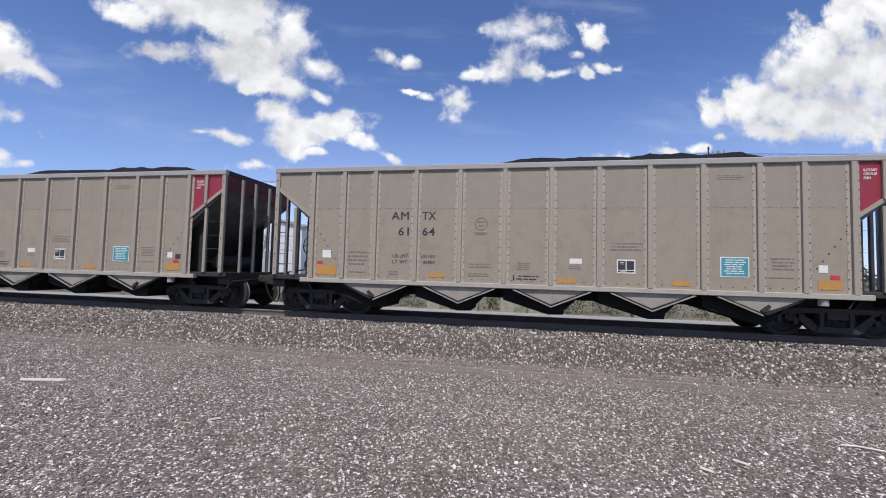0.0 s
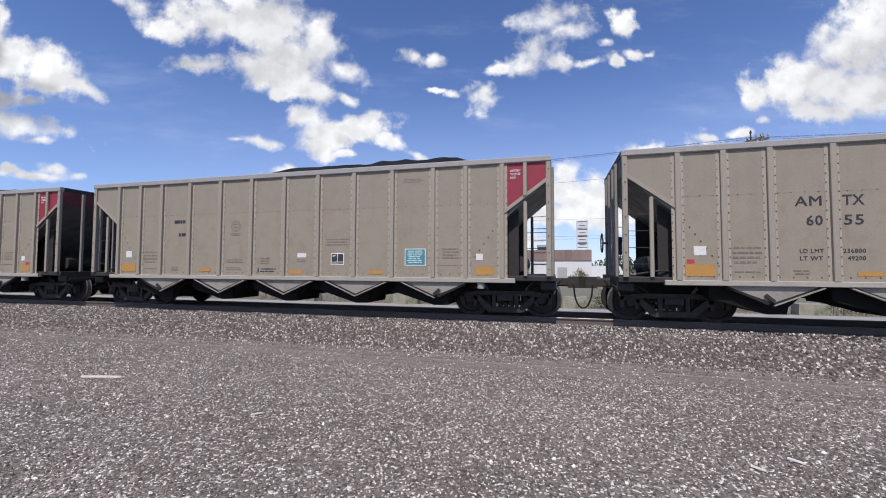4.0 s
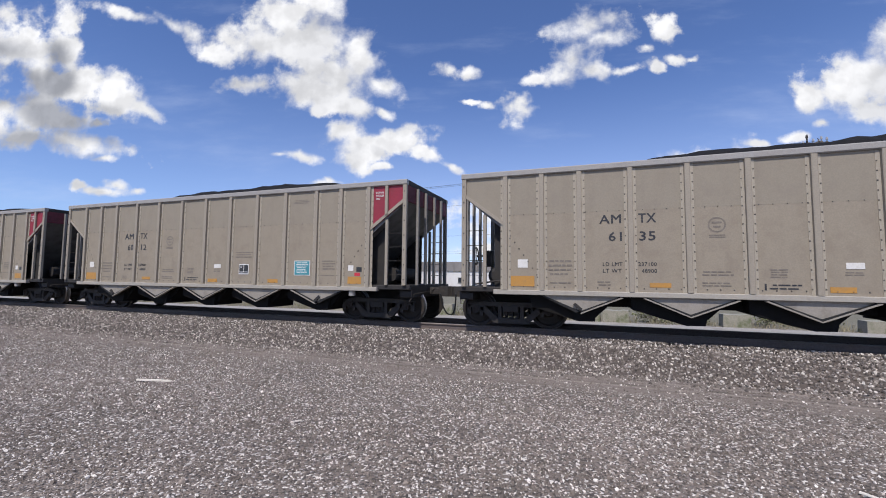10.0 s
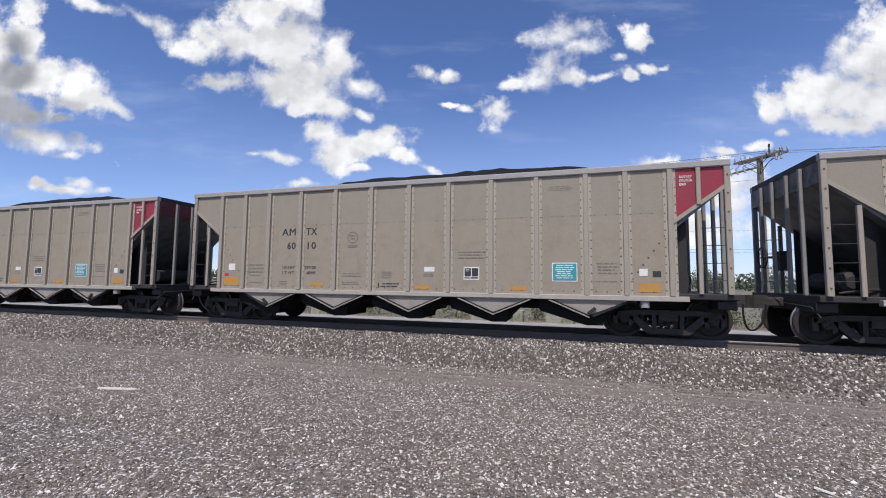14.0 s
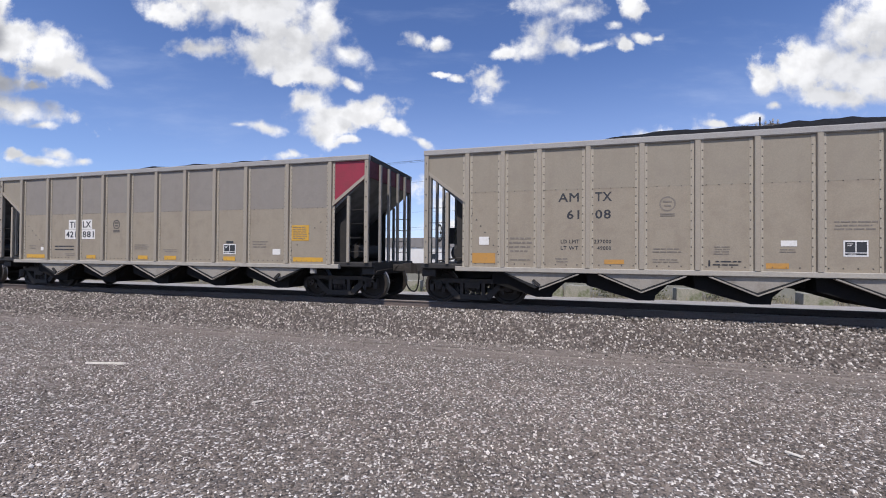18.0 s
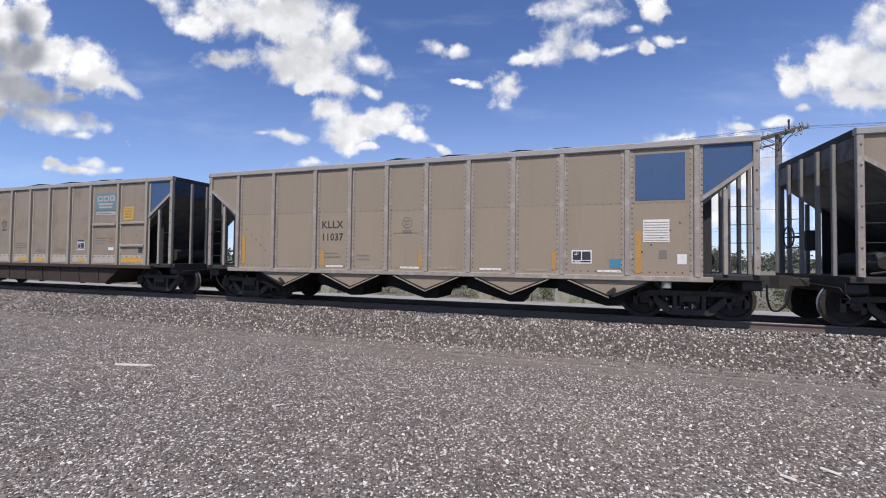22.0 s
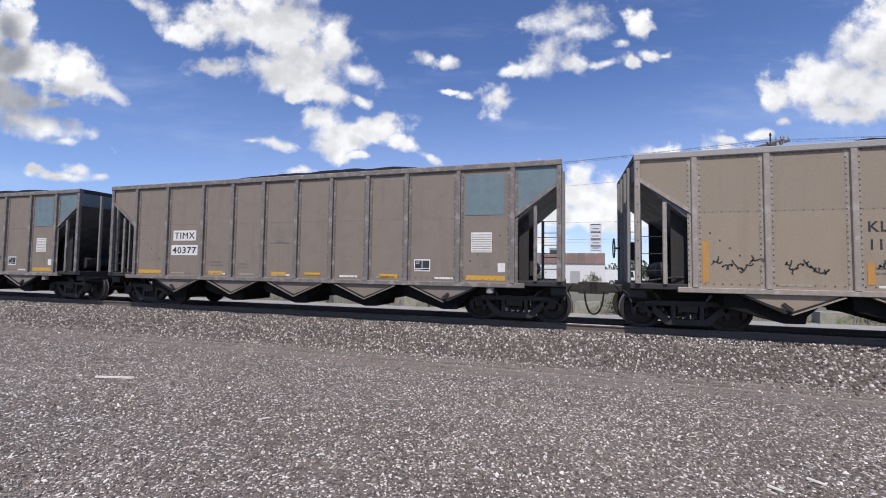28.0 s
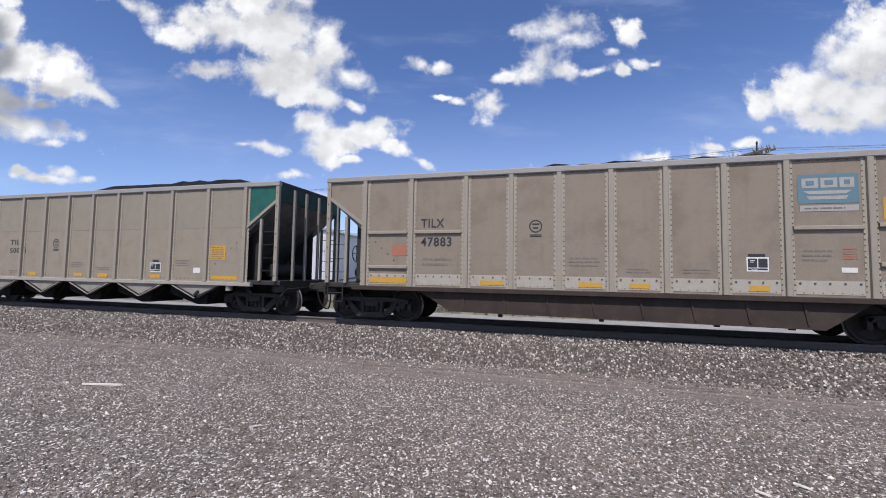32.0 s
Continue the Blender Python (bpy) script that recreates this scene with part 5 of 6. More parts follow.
def prototypes():
    made = {}
    made["amtx"] = body("amtx", AMTX_LABEL, AMTX_RIBS, 2.84, tan_paint, tan_upper, tan_rib, chord_paint, (tan_upper, red_paint), "hopper")
    amtx_marks(made["amtx"])
    made["redends"] = body("amtx", "tan aluminium coal hopper car with red panels at both ends", AMTX_RIBS, 2.84, tan_paint, tan_upper, tan_rib, chord_paint, (red_paint, red_paint), "hopper")
    amtx_marks(made["redends"])
    made["wide"] = body("wide", "tan coal hopper car with dark grey upper band, red end panel", WIDE_RIBS, 2.56, tan_paint, grey_upper, tan_rib, chord_paint, (tan_upper, red_paint), "hopper", dense=True)
    wide_marks(made["wide"])
    made["tub"] = body("tub", "tan coal car with dark closed underbody and blue end panel", WIDE_RIBS, 2.6, tub_paint, tub_paint, tan_rib, chord_paint, (tub_paint, blue_paint), "tub", dense=True)
    rdl_marks(made["tub"])
    made["blue"] = body("gon", "weathered tan coal hopper car with blue end panels", WIDE_RIBS, 2.61, warm_paint, warm_upper, warm_rib, chord_paint, (warm_upper, blue_paint), "hopper", True, warm_paint)
    decal(made["blue"], "painted_panel", blue_paint, 12.29, 13.27, 2.67, 3.69, "blue painted panel", out=0.006)
    gon_marks(made["blue"], "strips")
    made["brown"] = body("gon", "dirty brown-grey coal hopper car with faded teal end panels", WIDE_RIBS, 2.61, brown_paint, brown_paint, brown_rib, brown_rib, (brown_paint, teal_grey_paint), "hopper", True, brown_paint)
    decal(made["brown"], "painted_panel", teal_grey_paint, 12.29, 13.27, 2.67, 3.69, "faded teal painted panel", out=0.006)
    gon_marks(made["brown"], "plates")
    made["green"] = body("wide", "tan coal hopper car with dark green end panel", WIDE_RIBS, 2.61, tan_paint, tan_upper, tan_rib, chord_paint, (tan_upper, green_paint), "hopper", dense=True)
    wide_marks(made["green"])
    return made


def amtx_number(car, number, load, light):
    words(car, "reporting_mark", "AM", 3.32, 2.55, 0.205, 0.46, mark_black)
    words(car, "reporting_mark", "TX", 4.13, 2.55, 0.205, 0.36, mark_black)
    words(car, "car_number", number[:2], 3.50, 2.15, 0.20, 0.29, mark_black)
    words(car, "car_number", number[2:], 4.13, 2.15, 0.20, 0.34, mark_black)
    if load:
        words(car, "load_stencil", "LD LMT", 3.37, 1.58, 0.085, 0.42, mark_black)
        words(car, "load_stencil", "LT WT", 3.37, 1.43, 0.085, 0.40, mark_black)
        words(car, "load_stencil", load, 4.11, 1.58, 0.085, 0.37, mark_black)
        words(car, "load_stencil", light, 4.18, 1.43, 0.085, 0.30, mark_black)
    else:
        bars(car, "load_stencil", mark_faint, 3.37, 3.8, 1.42, 1.67, 2, 1)
        bars(car, "load_stencil", mark_faint, 4.11, 4.48, 1.42, 1.67, 2, 2)
    rng = random.Random(number)
    if rng.random() < 0.75:
        decal(car, "red_sticker", sticker_red, 13.02, 13.2, 1.30, 1.39)
    if rng.random() < 0.75:
        decal(car, "dark_sticker", sticker_dark, 13.08, 13.25, 1.42, 1.55)
    if rng.random() < 0.6:
        decal(car, "red_sticker", sticker_red, 1.3, 1.45, 1.37, 1.45)


def boxed_number(car, rows):
    """Dark marks on white boxes: (text, x, z, height, width)."""
    for text, x, z, h, w in rows:
        decal(car, "mark_box", sticker_white, x - 0.05, x + w + 0.05, z - 0.06, z + h + 0.06)
        words(car, "reporting_mark", text, x, z, h, w, mark_black, out=0.009)


def scrawl(car, x, z, w, h, seed, mat, strokes=9, label="spray-painted scrawl"):
    """Sprayed scrawl as unreadable strokes."""
    rng, s = random.Random(seed), Shape()
    px, pz = x, z + rng.random() * h
    for i in range(strokes):
        qx, qz = x + w * (i + 1) / strokes + rng.uniform(-0.25, 0.2) * w / 3, z + rng.random() * h
        steps = [(px + (qx - px) * t + 0.03 * math.sin(9 * t + i), pz + (qz - pz) * t + 0.05 * math.sin(6 * t + i * 2)) for t in [j / 5 for j in range(6)]]
        for (ax, az), (bx, bz) in zip(steps, steps[1:]):
            dx, dz = bx - ax, bz - az
            n = math.hypot(dx, dz) or 1
            ox, oz = -dz / n * 0.013, dx / n * 0.013
            y = -SIDE - 0.006 - 0.0004 * i
            s.add([(ax - HALF + ox, y, az + oz), (bx - HALF + ox, y, bz + oz), (bx - HALF - ox, y, bz - oz), (ax - HALF - ox, y, az - oz)], [(0, 1, 2, 3)])
        px, pz = qx, qz
    part("graffiti", s.mesh("graffiti", mat, tidy=False), car, label)


def spray_row(car, x, z, w, h, letters, seed, mat):
    """A row of thick, unreadable sprayed strokes, a few for each letter's width."""
    rng, s = random.Random(seed), Shape()
    y = -SIDE - 0.006

    def stroke(pts):
        nonlocal y
        y -= 0.0004
        for (ax, az), (bx, bz) in zip(pts, pts[1:]):
            n = math.hypot(bx - ax, bz - az) or 1
            ox, oz = -(bz - az) / n * 0.021, (bx - ax) / n * 0.021
            s.add([(ax - HALF + ox, y, az + oz), (bx - HALF + ox, y, bz + oz), (bx - HALF - ox, y, bz - oz), (ax - HALF - ox, y, az - oz)], [(0, 1, 2, 3)])
    step = w / letters
    for i in range(letters):
        lx, lean = x + i * step, rng.uniform(-0.04, 0.06)
        top, foot = z + h * rng.uniform(0.85, 1.05), z + h * rng.uniform(-0.05, 0.12)
        stroke([(lx + 0.03, foot), (lx + 0.04 + lean, (top + foot) / 2), (lx + 0.03 + lean, top)])
        cx, cz, r = lx + step * 0.45, (top + foot) / 2 + rng.uniform(-0.1, 0.1) * h, rng.uniform(0.22, 0.36)
        a0, a1 = rng.uniform(0.5, 2.0), rng.uniform(3.6, 5.8)
        stroke([(cx + step * r * math.cos(a0 + a1 * j / 9), cz + h * r * math.sin(a0 + a1 * j / 9)) for j in range(10)])
    part("graffiti", s.mesh("graffiti", mat, tidy=False), car, "thick red spray-painted strokes")


# (kind, marks): the order of the train from the leading car backwards
CARS = [
    ("amtx", ("", "", "")), ("amtx", ("6164", "237100", "48900")), ("amtx", ("6191", "237000", "49000")), ("amtx", ("6158", "237000", "49000")),
    ("amtx", ("6149", "236900", "49100")), ("amtx", ("6055", "236800", "49200")), ("amtx", ("", "", "")), ("amtx", ("6106", "236800", "49200")),
    ("amtx", ("6151", "236800", "49200")), ("amtx", ("6002", "237100", "48900")), ("amtx", ("6112", "236800", "49200")), ("amtx", ("6137", "236900", "49100")),
    ("amtx", ("6135", "237100", "48900")), ("amtx", ("6012", "237400", "48600")), ("amtx", ("6045", "236800", "49200")), ("amtx", ("6027", "", "")),
    ("amtx", ("6159", "", "")), ("amtx", ("6010", "237100", "48900")), ("amtx", ("6118", "", "")), ("amtx", ("6162", "237100", "48900")),
    ("amtx", ("6163", "237200", "48800")), ("amtx", ("6108", "237000", "49000")), ("wide", ("421", "881")), ("redends", ("6176", "238000", "48000")),
    ("tub", ("47859",)), ("blue", ("KLLX", "11056")), ("blue", ("KLLX", "11037")), ("tub", ("47805",)), ("wide", ("421", "854")),
    ("tub", ("47850",)), ("tub", ("47810",)), ("tub", ("",)), ("blue", ("KLLX", "11082")), ("brown", ("40377",)), ("brown", ("40374",)),
    ("amtx", ("6034", "", "")), ("blue", ("AMTX", "10020")), ("tub", ("47883",)), ("green", ("50003",)), ("amtx", ("", "", "")),
]
FIRST = -1   # place in the train of the first entry


def marks_of(car, kind, marks):
    if kind in ("amtx", "redends"):
        if marks[0]:
            amtx_number(car, *marks)
        else:
            bars(car, "reporting_mark", mark_black, 3.32, 3.8, 2.5, 2.76, 1, 1)
            bars(car, "car_number", mark_black, 3.5, 3.8, 2.1, 2.36, 1, 2)
    elif kind == "wide":
        boxed_number(car, (("TI", 3.50, 2.10, 0.2, 0.26), ("LX", 4.10, 2.10, 0.2, 0.38), (marks[0], 3.34, 1.77, 0.2, 0.46), (marks[1], 4.10, 1.77, 0.2, 0.52)))
        bars(car, "load_stencil", mark_black, 2.75, 3.75, 1.30, 1.52, 2, 1)
    elif kind == "tub":
        if marks[0]:
            words(car, "reporting_mark", "TILX", 2.76, 2.53, 0.225, 0.62, mark_black)
            words(car, "car_number", marks[0], 2.76, 2.05, 0.225, 0.82, mark_black, out=0.006)
    elif kind == "blue":
        words(car, "reporting_mark", marks[0], 4.15, 2.16, 0.2, 0.7, mark_black)
        words(car, "car_number", marks[1], 4.15, 1.81, 0.2, 0.7, mark_black)
    elif kind == "brown":
        boxed_number(car, (("TIMX", 2.80, 2.16, 0.2, 0.82), (marks[0], 2.74, 1.70, 0.2, 0.96)))
    elif kind == "green":
        words(car, "reporting_mark", "TILX", 3.28, 2.14, 0.18, 0.8, mark_black)
        words(car, "car_number", marks[0], 3.28, 1.84, 0.18, 0.85, mark_black)
    if marks[-1] == "11056":
        for x, w, n, sd in ((6.36, 0.82, 4, 3), (7.55, 0.68, 3, 5), (8.58, 1.05, 5, 8)):
            spray_row(car, x, 1.2, w, 0.42, n, sd, spray_red)
    if marks[-1] == "11082":
        for x, w, sd in ((1.5, 0.9, 11), (2.8, 0.7, 12), (4.3, 0.6, 13), (5.4, 0.5, 14), (6.6, 0.6, 15), (7.8, 0.6, 16)):
            scrawl(car, x, 1.35, w, 0.3, sd, spray_black, 9, "thin black spray-painted scrawl")
        scrawl(car, 11.42, 1.3, 0.7, 0.6, 17, spray_black, 14, "black spray-painted scrawl")
    if marks[-1] == "40374":
        for x, w, sd in ((7.6, 0.9, 21), (9.75, 0.75, 22)):
            scrawl(car, x, 1.12, w, 0.45, sd, spray_black, 12, "black spray-painted scrawl")
    if marks[-1] == "10020":
        scrawl(car, 1.4, 1.45, 0.5, 0.3, 31, spray_black, 9, "black spray-painted scrawl")
        scrawl(car, 2.75, 1.35, 0.6, 0.25, 32, mark_faint, 8, "faded spray-painted scrawl")
    if "6027" in marks:
        s = Shape().prism([(8.24 - HALF, 1.1), (8.50 - HALF, 1.1), (8.47 - HALF, 2.6), (8.44 - HALF, 3.78), (8.34 - HALF, 3.78), (8.30 - HALF, 2.4)], "y", -SIDE - 0.09, -SIDE - 0.086)
        part("grime_streak", s.mesh("grime_streak", grime), car, "black coal grime run down the side")
    if "6176" in marks:
        scrawl(car, 5.3, 1.15, 0.75, 0.4, 41, spray_black, 14, "black spray-painted scrawl")


def make_train():
    made, used, cars = prototypes(), set(), []
    rng = random.Random(21)
    for i, (kind, marks) in enumerate(CARS):
        if kind in used:
            car = copy_thing(made[kind], Matrix())
        else:
            car = made[kind]
            used.add(kind)
        cars.append(car)
    for i, ((kind, marks), car) in enumerate(zip(CARS, cars)):
        marks_of(car, kind, marks)
        part("coal_load", COAL[rng.randrange(5)] if kind in ("amtx", "redends", "green") else COAL[rng.choice((2, 4))], car, "heaped black coal")
    return cars


train = make_train()


# ---- beyond the track ----
leaf_green = material("shrub_leaf", (0.15, 0.165, 0.085), 0.75, spot=(0.22, 0.21, 0.125), spots=0.6, spot_scale=5, grain=0.25, islands=0.4)
leaf_dark = material("tree_leaf", (0.12, 0.13, 0.09), 0.8, spot=(0.13, 0.13, 0.09), spots=0.6, spot_scale=2, grain=0.25, islands=0.4)
leaf_dry = material("dry_grass", (0.27, 0.24, 0.16), 0.8, spot=(0.14, 0.15, 0.075), spots=0.6, spot_scale=0.6, grain=0.2, islands=0.35)
far_leaf = material("far_foliage", (0.06, 0.08, 0.045), 0.85, spot=(0.10, 0.105, 0.07), spots=0.6, spot_scale=0.15, grain=0.25, islands=0.35)
bark = material("bark", (0.11, 0.085, 0.065), 0.85, grain=0.3, bump=0.5, bump_scale=20)
pale_bark = material("pale_bare_twigs", (0.30, 0.27, 0.24), 0.85, grain=0.2)
block_mat = material("mossy_concrete", (0.3, 0.29, 0.245), 0.9, spot=(0.09, 0.12, 0.045), spots=0.9, spot_scale=2.2, grain=0.2, bump=0.6, bump_scale=12)
wall_white = material("white_wall", (0.68, 0.665, 0.645), 0.75, spot=(0.55, 0.53, 0.5), spots=0.5, spot_scale=0.7, streak=0.2, streak_col=(0.4, 0.38, 0.35), grain=0.04)
fascia_brown = material("rust_brown_fascia", (0.25, 0.168, 0.145), 0.7, spot=(0.2, 0.145, 0.128), spots=0.6, spot_scale=0.8, grain=0.1, pieces=0.12)
fascia_grey = material("grey_fascia", (0.23, 0.215, 0.205), 0.7, spot=(0.18, 0.165, 0.155), spots=0.6, spot_scale=0.8, grain=0.1, pieces=0.08)
door_grey = material("grey_roll_door", (0.40, 0.395, 0.385), 0.6, grain=0.06)
metal_white = material("silver_siding", (0.62, 0.63, 0.66), 0.45, spot=(0.5, 0.5, 0.53), spots=0.4, spot_scale=0.5, grain=0.04)
roof_grey = material("grey_metal_roof", (0.33, 0.33, 0.34), 0.5, metal=0.2, grain=0.08)
glass_dark = material("dark_window_glass", (0.03, 0.036, 0.045), 0.08, grain=0.05)
pole_wood = material("weathered_pole_wood", (0.2, 0.172, 0.145), 0.85, spot=(0.09, 0.075, 0.06), spots=0.5, spot_scale=4, streak=0.3, grain=0.2, bump=0.4)
cable = material("black_cable", (0.02, 0.02, 0.022), 0.6)
porcelain = material("grey_insulator", (0.34, 0.34, 0.35), 0.3)
tank_grey = material("grey_transformer_paint", (0.28, 0.29, 0.30), 0.45, grain=0.06)
car_white = material("white_vehicle_paint", (0.74, 0.74, 0.73), 0.25, grain=0.02)
wood_pale = material("pale_dry_wood", (0.74, 0.69, 0.6), 0.7, spot=(0.58, 0.52, 0.44), spots=0.5, spot_scale=12, grain=0.1, bump=0.3)


def tilted(s, x, y, z, size, rng):
    """One leaf: a bent quad."""
    a = Vector((rng.gauss(0, 1), rng.gauss(0, 1), rng.gauss(0, 0.7))).normalized()
    b = a.cross(Vector((rng.gauss(0, 1), rng.gauss(0, 1), rng.gauss(0, 1)))).normalized()
    c, n = Vector((x, y, z)), a.cross(b) * size * 0.25
    a, b = a * size, b * size * 0.5
    s.add([tuple(c - a), tuple(c - b + n), tuple(c + a), tuple(c + b + n)], [(0, 1, 2, 3)])


def plant(name, label, category, x, y, base, height, width, leaf, seed, count=420, size=0.07, group=""):
    """A shrub or tree: stem, limbs and a crown of loose leaf clumps with gaps."""
    rng = random.Random(seed)
    ob = thing(name, label, category, group, place=pose(x, y, base))
    s = Shape()
    bottom = height * (0.12 if height < 2 else 0.28)
    s.tube((0, 0, -0.05), (0, 0, bottom), height * 0.022 + 0.012, 7, height * 0.016 + 0.008)
    clumps = []
    for i in range(9 + int(height * 2)):
        a, r, h = rng.uniform(0, 6.3), width * 0.5 * rng.random() ** 0.6, bottom + (height - bottom) * rng.random() ** 0.85
        r *= 1.0 - 0.55 * max(0, (h - height * 0.5) / (height * 0.5))
        tip = (r * math.cos(a), r * math.sin(a), h)
        clumps.append((tip, rng.uniform(0.16, 0.30) * width))
        s.tube((0, 0, bottom * rng.uniform(0.5, 1.0)), tip, height * 0.009 + 0.006, 5, 0.003)
    part("trunk", s.mesh("trunk", bark), ob)
    s = Shape()
    for i in range(count):
        (cx, cy, cz), rad = clumps[i % len(clumps)]
        d = Vector((rng.gauss(0, 1), rng.gauss(0, 1), rng.gauss(0, 0.8))) * rad * 0.5
        tilted(s, cx + d.x, cy + d.y, max(0.03, cz + d.z), size * rng.uniform(0.6, 1.3), rng)
    part("crown", s.mesh("crown", leaf, tidy=False), ob)
    return ob


def bare_tree(x, y, height, seed):
    rng = random.Random(seed)
    ob = thing("bare_tree", "leafless pale grey tree with fine twigs", "tree", place=pose(x, y, GROUND))
    trunk, twigs = Shape(), Shape()

    def grow(p, way, length, r, depth, into):
        q = p + way * length
        into.tube(p, q, r, 6 if depth > 2 else 4, r * 0.65)
        if depth:
            for _ in range(3 if depth > 1 else 4):
                w = (way + Vector((rng.gauss(0, 0.45), rng.gauss(0, 0.45), rng.gauss(0.12, 0.25)))).normalized()
                grow(p + (q - p) * rng.uniform(0.6, 1.0), w, length * rng.uniform(0.55, 0.8), r * 0.6, depth - 1, twigs)
    grow(Vector((0, 0, -0.1)), Vector((0, 0, 1)), height * 0.32, height * 0.022, 5, trunk)
    part("trunk", trunk.mesh("trunk", bark), ob)
    part("twigs", twigs.mesh("twigs", pale_bark, tidy=False), ob)


def warehouse():
    """The long low white building with a brown and grey fascia."""
    ob = thing("warehouse", "long low white building with brown and grey fascia", "building", place=pose(0, 48, GROUND))
    x0, x1, d = -21.0, 4.0, 14.0
    part("wall", Shape().box(x0, x1, 0, 0.3, -0.1, 2.56).mesh("wall", wall_white), ob)
    part("wall", Shape().box(x0, x0 + 0.3, 0.3, d, -0.1, 2.56).mesh("wall", wall_white), ob)
    part("wall", Shape().box(x1 - 0.3, x1, 0.3, d, -0.1, 2.56).mesh("wall", wall_white), ob)
    part("wall", Shape().box(x0 + 0.3, x1 - 0.3, d - 0.3, d, -0.1, 2.56).mesh("wall", wall_white), ob)
    part("roof", Shape().box(x0, x1, 0.01, d, 2.56, 3.5).mesh("roof", roof_grey), ob)
    x, w = x0, 1.0
    while x < x1 - 0.01:
        m = fascia_brown if x > -3.2 else fascia_grey
        part("fascia_panel", Shape().box(x + 0.012, x + w - 0.012, -0.12, 0.0, 2.56, 3.72).mesh("fascia_panel", m), ob)
        x += w
    for x in (-18.0, -12.5, -8.0):
        part("downpipe", Shape().tube((x, -0.06, 0), (x, -0.06, 2.5), 0.05, 8).mesh("downpipe", door_grey), ob)
    door = part("roll_door", Shape().box(0.35, 1.4, -0.05, 0.0, 0.0, 1.75).mesh("roll_door", door_grey), ob, "grey roll-up door")
    for i in range(7):
        part("slat", Shape().box(0.37, 1.38, -0.065, -0.051, 0.05 + 0.24 * i, 0.26 + 0.24 * i).mesh("slat", door_grey), door)
    for a, b in ((-10.6, -9.5), (-15.5, -14.4)):
        w = part("window", Shape().box(a, b, -0.04, 0.0, 1.15, 1.75).mesh("window", glass_dark), ob)
        part("window_frame", Shape().box(a - 0.06, b + 0.06, -0.06, -0.041, 1.08, 1.15).box(a - 0.06, b + 0.06, -0.06, -0.041, 1.75, 1.82).mesh("window_frame", door_grey), w)
    for x, y, w in ((-2.0, 3.0, 1.2), (-7.0, 3.5, 1.2), (-11.4, 4.0, 1.0)):
        unit = part("rooftop_unit", Shape().box(x, x + w, y, y + 1.0, 3.5, 4.45).mesh("rooftop_unit", tank_grey), ob)
        part("vent", Shape().box(x + 0.1, x + w - 0.1, y - 0.03, y - 0.001, 3.65, 4.2).mesh("vent", glass_dark), unit)


def pylon_sign():
    """A tall sign of stacked pale panels."""
    ob = thing("pylon_sign", "tall post sign with stacked pale panels", "sign", place=pose(3.2, 50.5, GROUND))
    for x in (-0.58, 0.58):
        part("post", Shape().post(x - 0.07, x + 0.07, -0.07, 0.07, -0.2, 7.25).mesh("post", metal_white), ob)
    for z0, z1, m in ((6.35, 7.15, metal_white), (5.5, 6.2, wall_white), (4.7, 5.35, metal_white), (4.1, 4.55, wall_white)):
        p = part("panel", Shape().box(-0.5, 0.5, -0.09, 0.09, z0, z1).mesh("panel", m), ob)
        part("panel_frame", Shape().box(-0.52, 0.52, -0.12, -0.091, z0 - 0.05, z0 + 0.03).box(-0.52, 0.52, -0.12, -0.091, z1 - 0.03, z1 + 0.05).mesh("panel_frame", sticker_dark), p)
        part("panel_writing", Shape().box(-0.36, 0.36, -0.1, -0.091, z0 + 0.25, z0 + 0.36).mesh("panel_writing", mark_faint), p)


def silver_shed():
    """A tall silver-sided hall with a shallow gable."""
    ob = thing("metal_hall", "tall silver metal-sided hall with grey gable roof", "building", place=pose(-29.5, 42, GROUND))
    w, d, h = 5.2, 12.0, 6.2
    part("wall", Shape().prism([(-w, -0.1), (w, -0.1), (w, h), (0, h + 1.2), (-w, h)], "y", 0, 0.2).mesh("wall", metal_white), ob)
    for x in (-w, w - 0.2):
        part("wall", Shape().box(x, x + 0.2, 0.2, d, -0.1, h).mesh("wall", metal_white), ob)
    for k in (-1, 1):
        s = Shape().prism([(0, h + 1.22), (k * (w + 0.3), h - 0.05), (k * (w + 0.3), h + 0.08), (0, h + 1.36)], "y", -0.3, d + 0.3)
        part("roof", s.mesh("roof", roof_grey), ob)
    for i in range(26):
        x = -w + 0.2 + i * 0.4
        top = h + 1.2 * (1 - abs(x) / w) - 0.03
        part("siding_rib", Shape().box(x, x + 0.07, -0.045, -0.001, 0.0, top).mesh("siding_rib", metal_white), ob)
    door = part("door", Shape().box(-1.6, 1.6, -0.08, -0.046, 0.0, 3.4).mesh("door", tank_grey), ob)
    for i in range(5):
        part("door_panel", Shape().box(-1.5, 1.5, -0.1, -0.081, 0.08 + 0.66 * i, 0.68 + 0.66 * i).mesh("door_panel", door_grey), door)
    low = thing("brown_shed", "low tan shed with dark roof", "building", place=pose(-28.5, 62, GROUND))
    part("wall", Shape().box(-5, 5, 0, 6, -0.1, 2.3).mesh("wall", warm_paint), low)
    part("roof", Shape().prism([(-5.3, 2.3), (5.3, 2.3), (5.3, 2.5), (0, 3.4), (-5.3, 2.5)], "y", -0.3, 6.3).mesh("roof", fascia_grey), low)
    for x in (-3, 0.5, 3):
        part("window", Shape().box(x, x + 1, -0.05, -0.001, 1.0, 1.8).mesh("window", glass_dark), low)


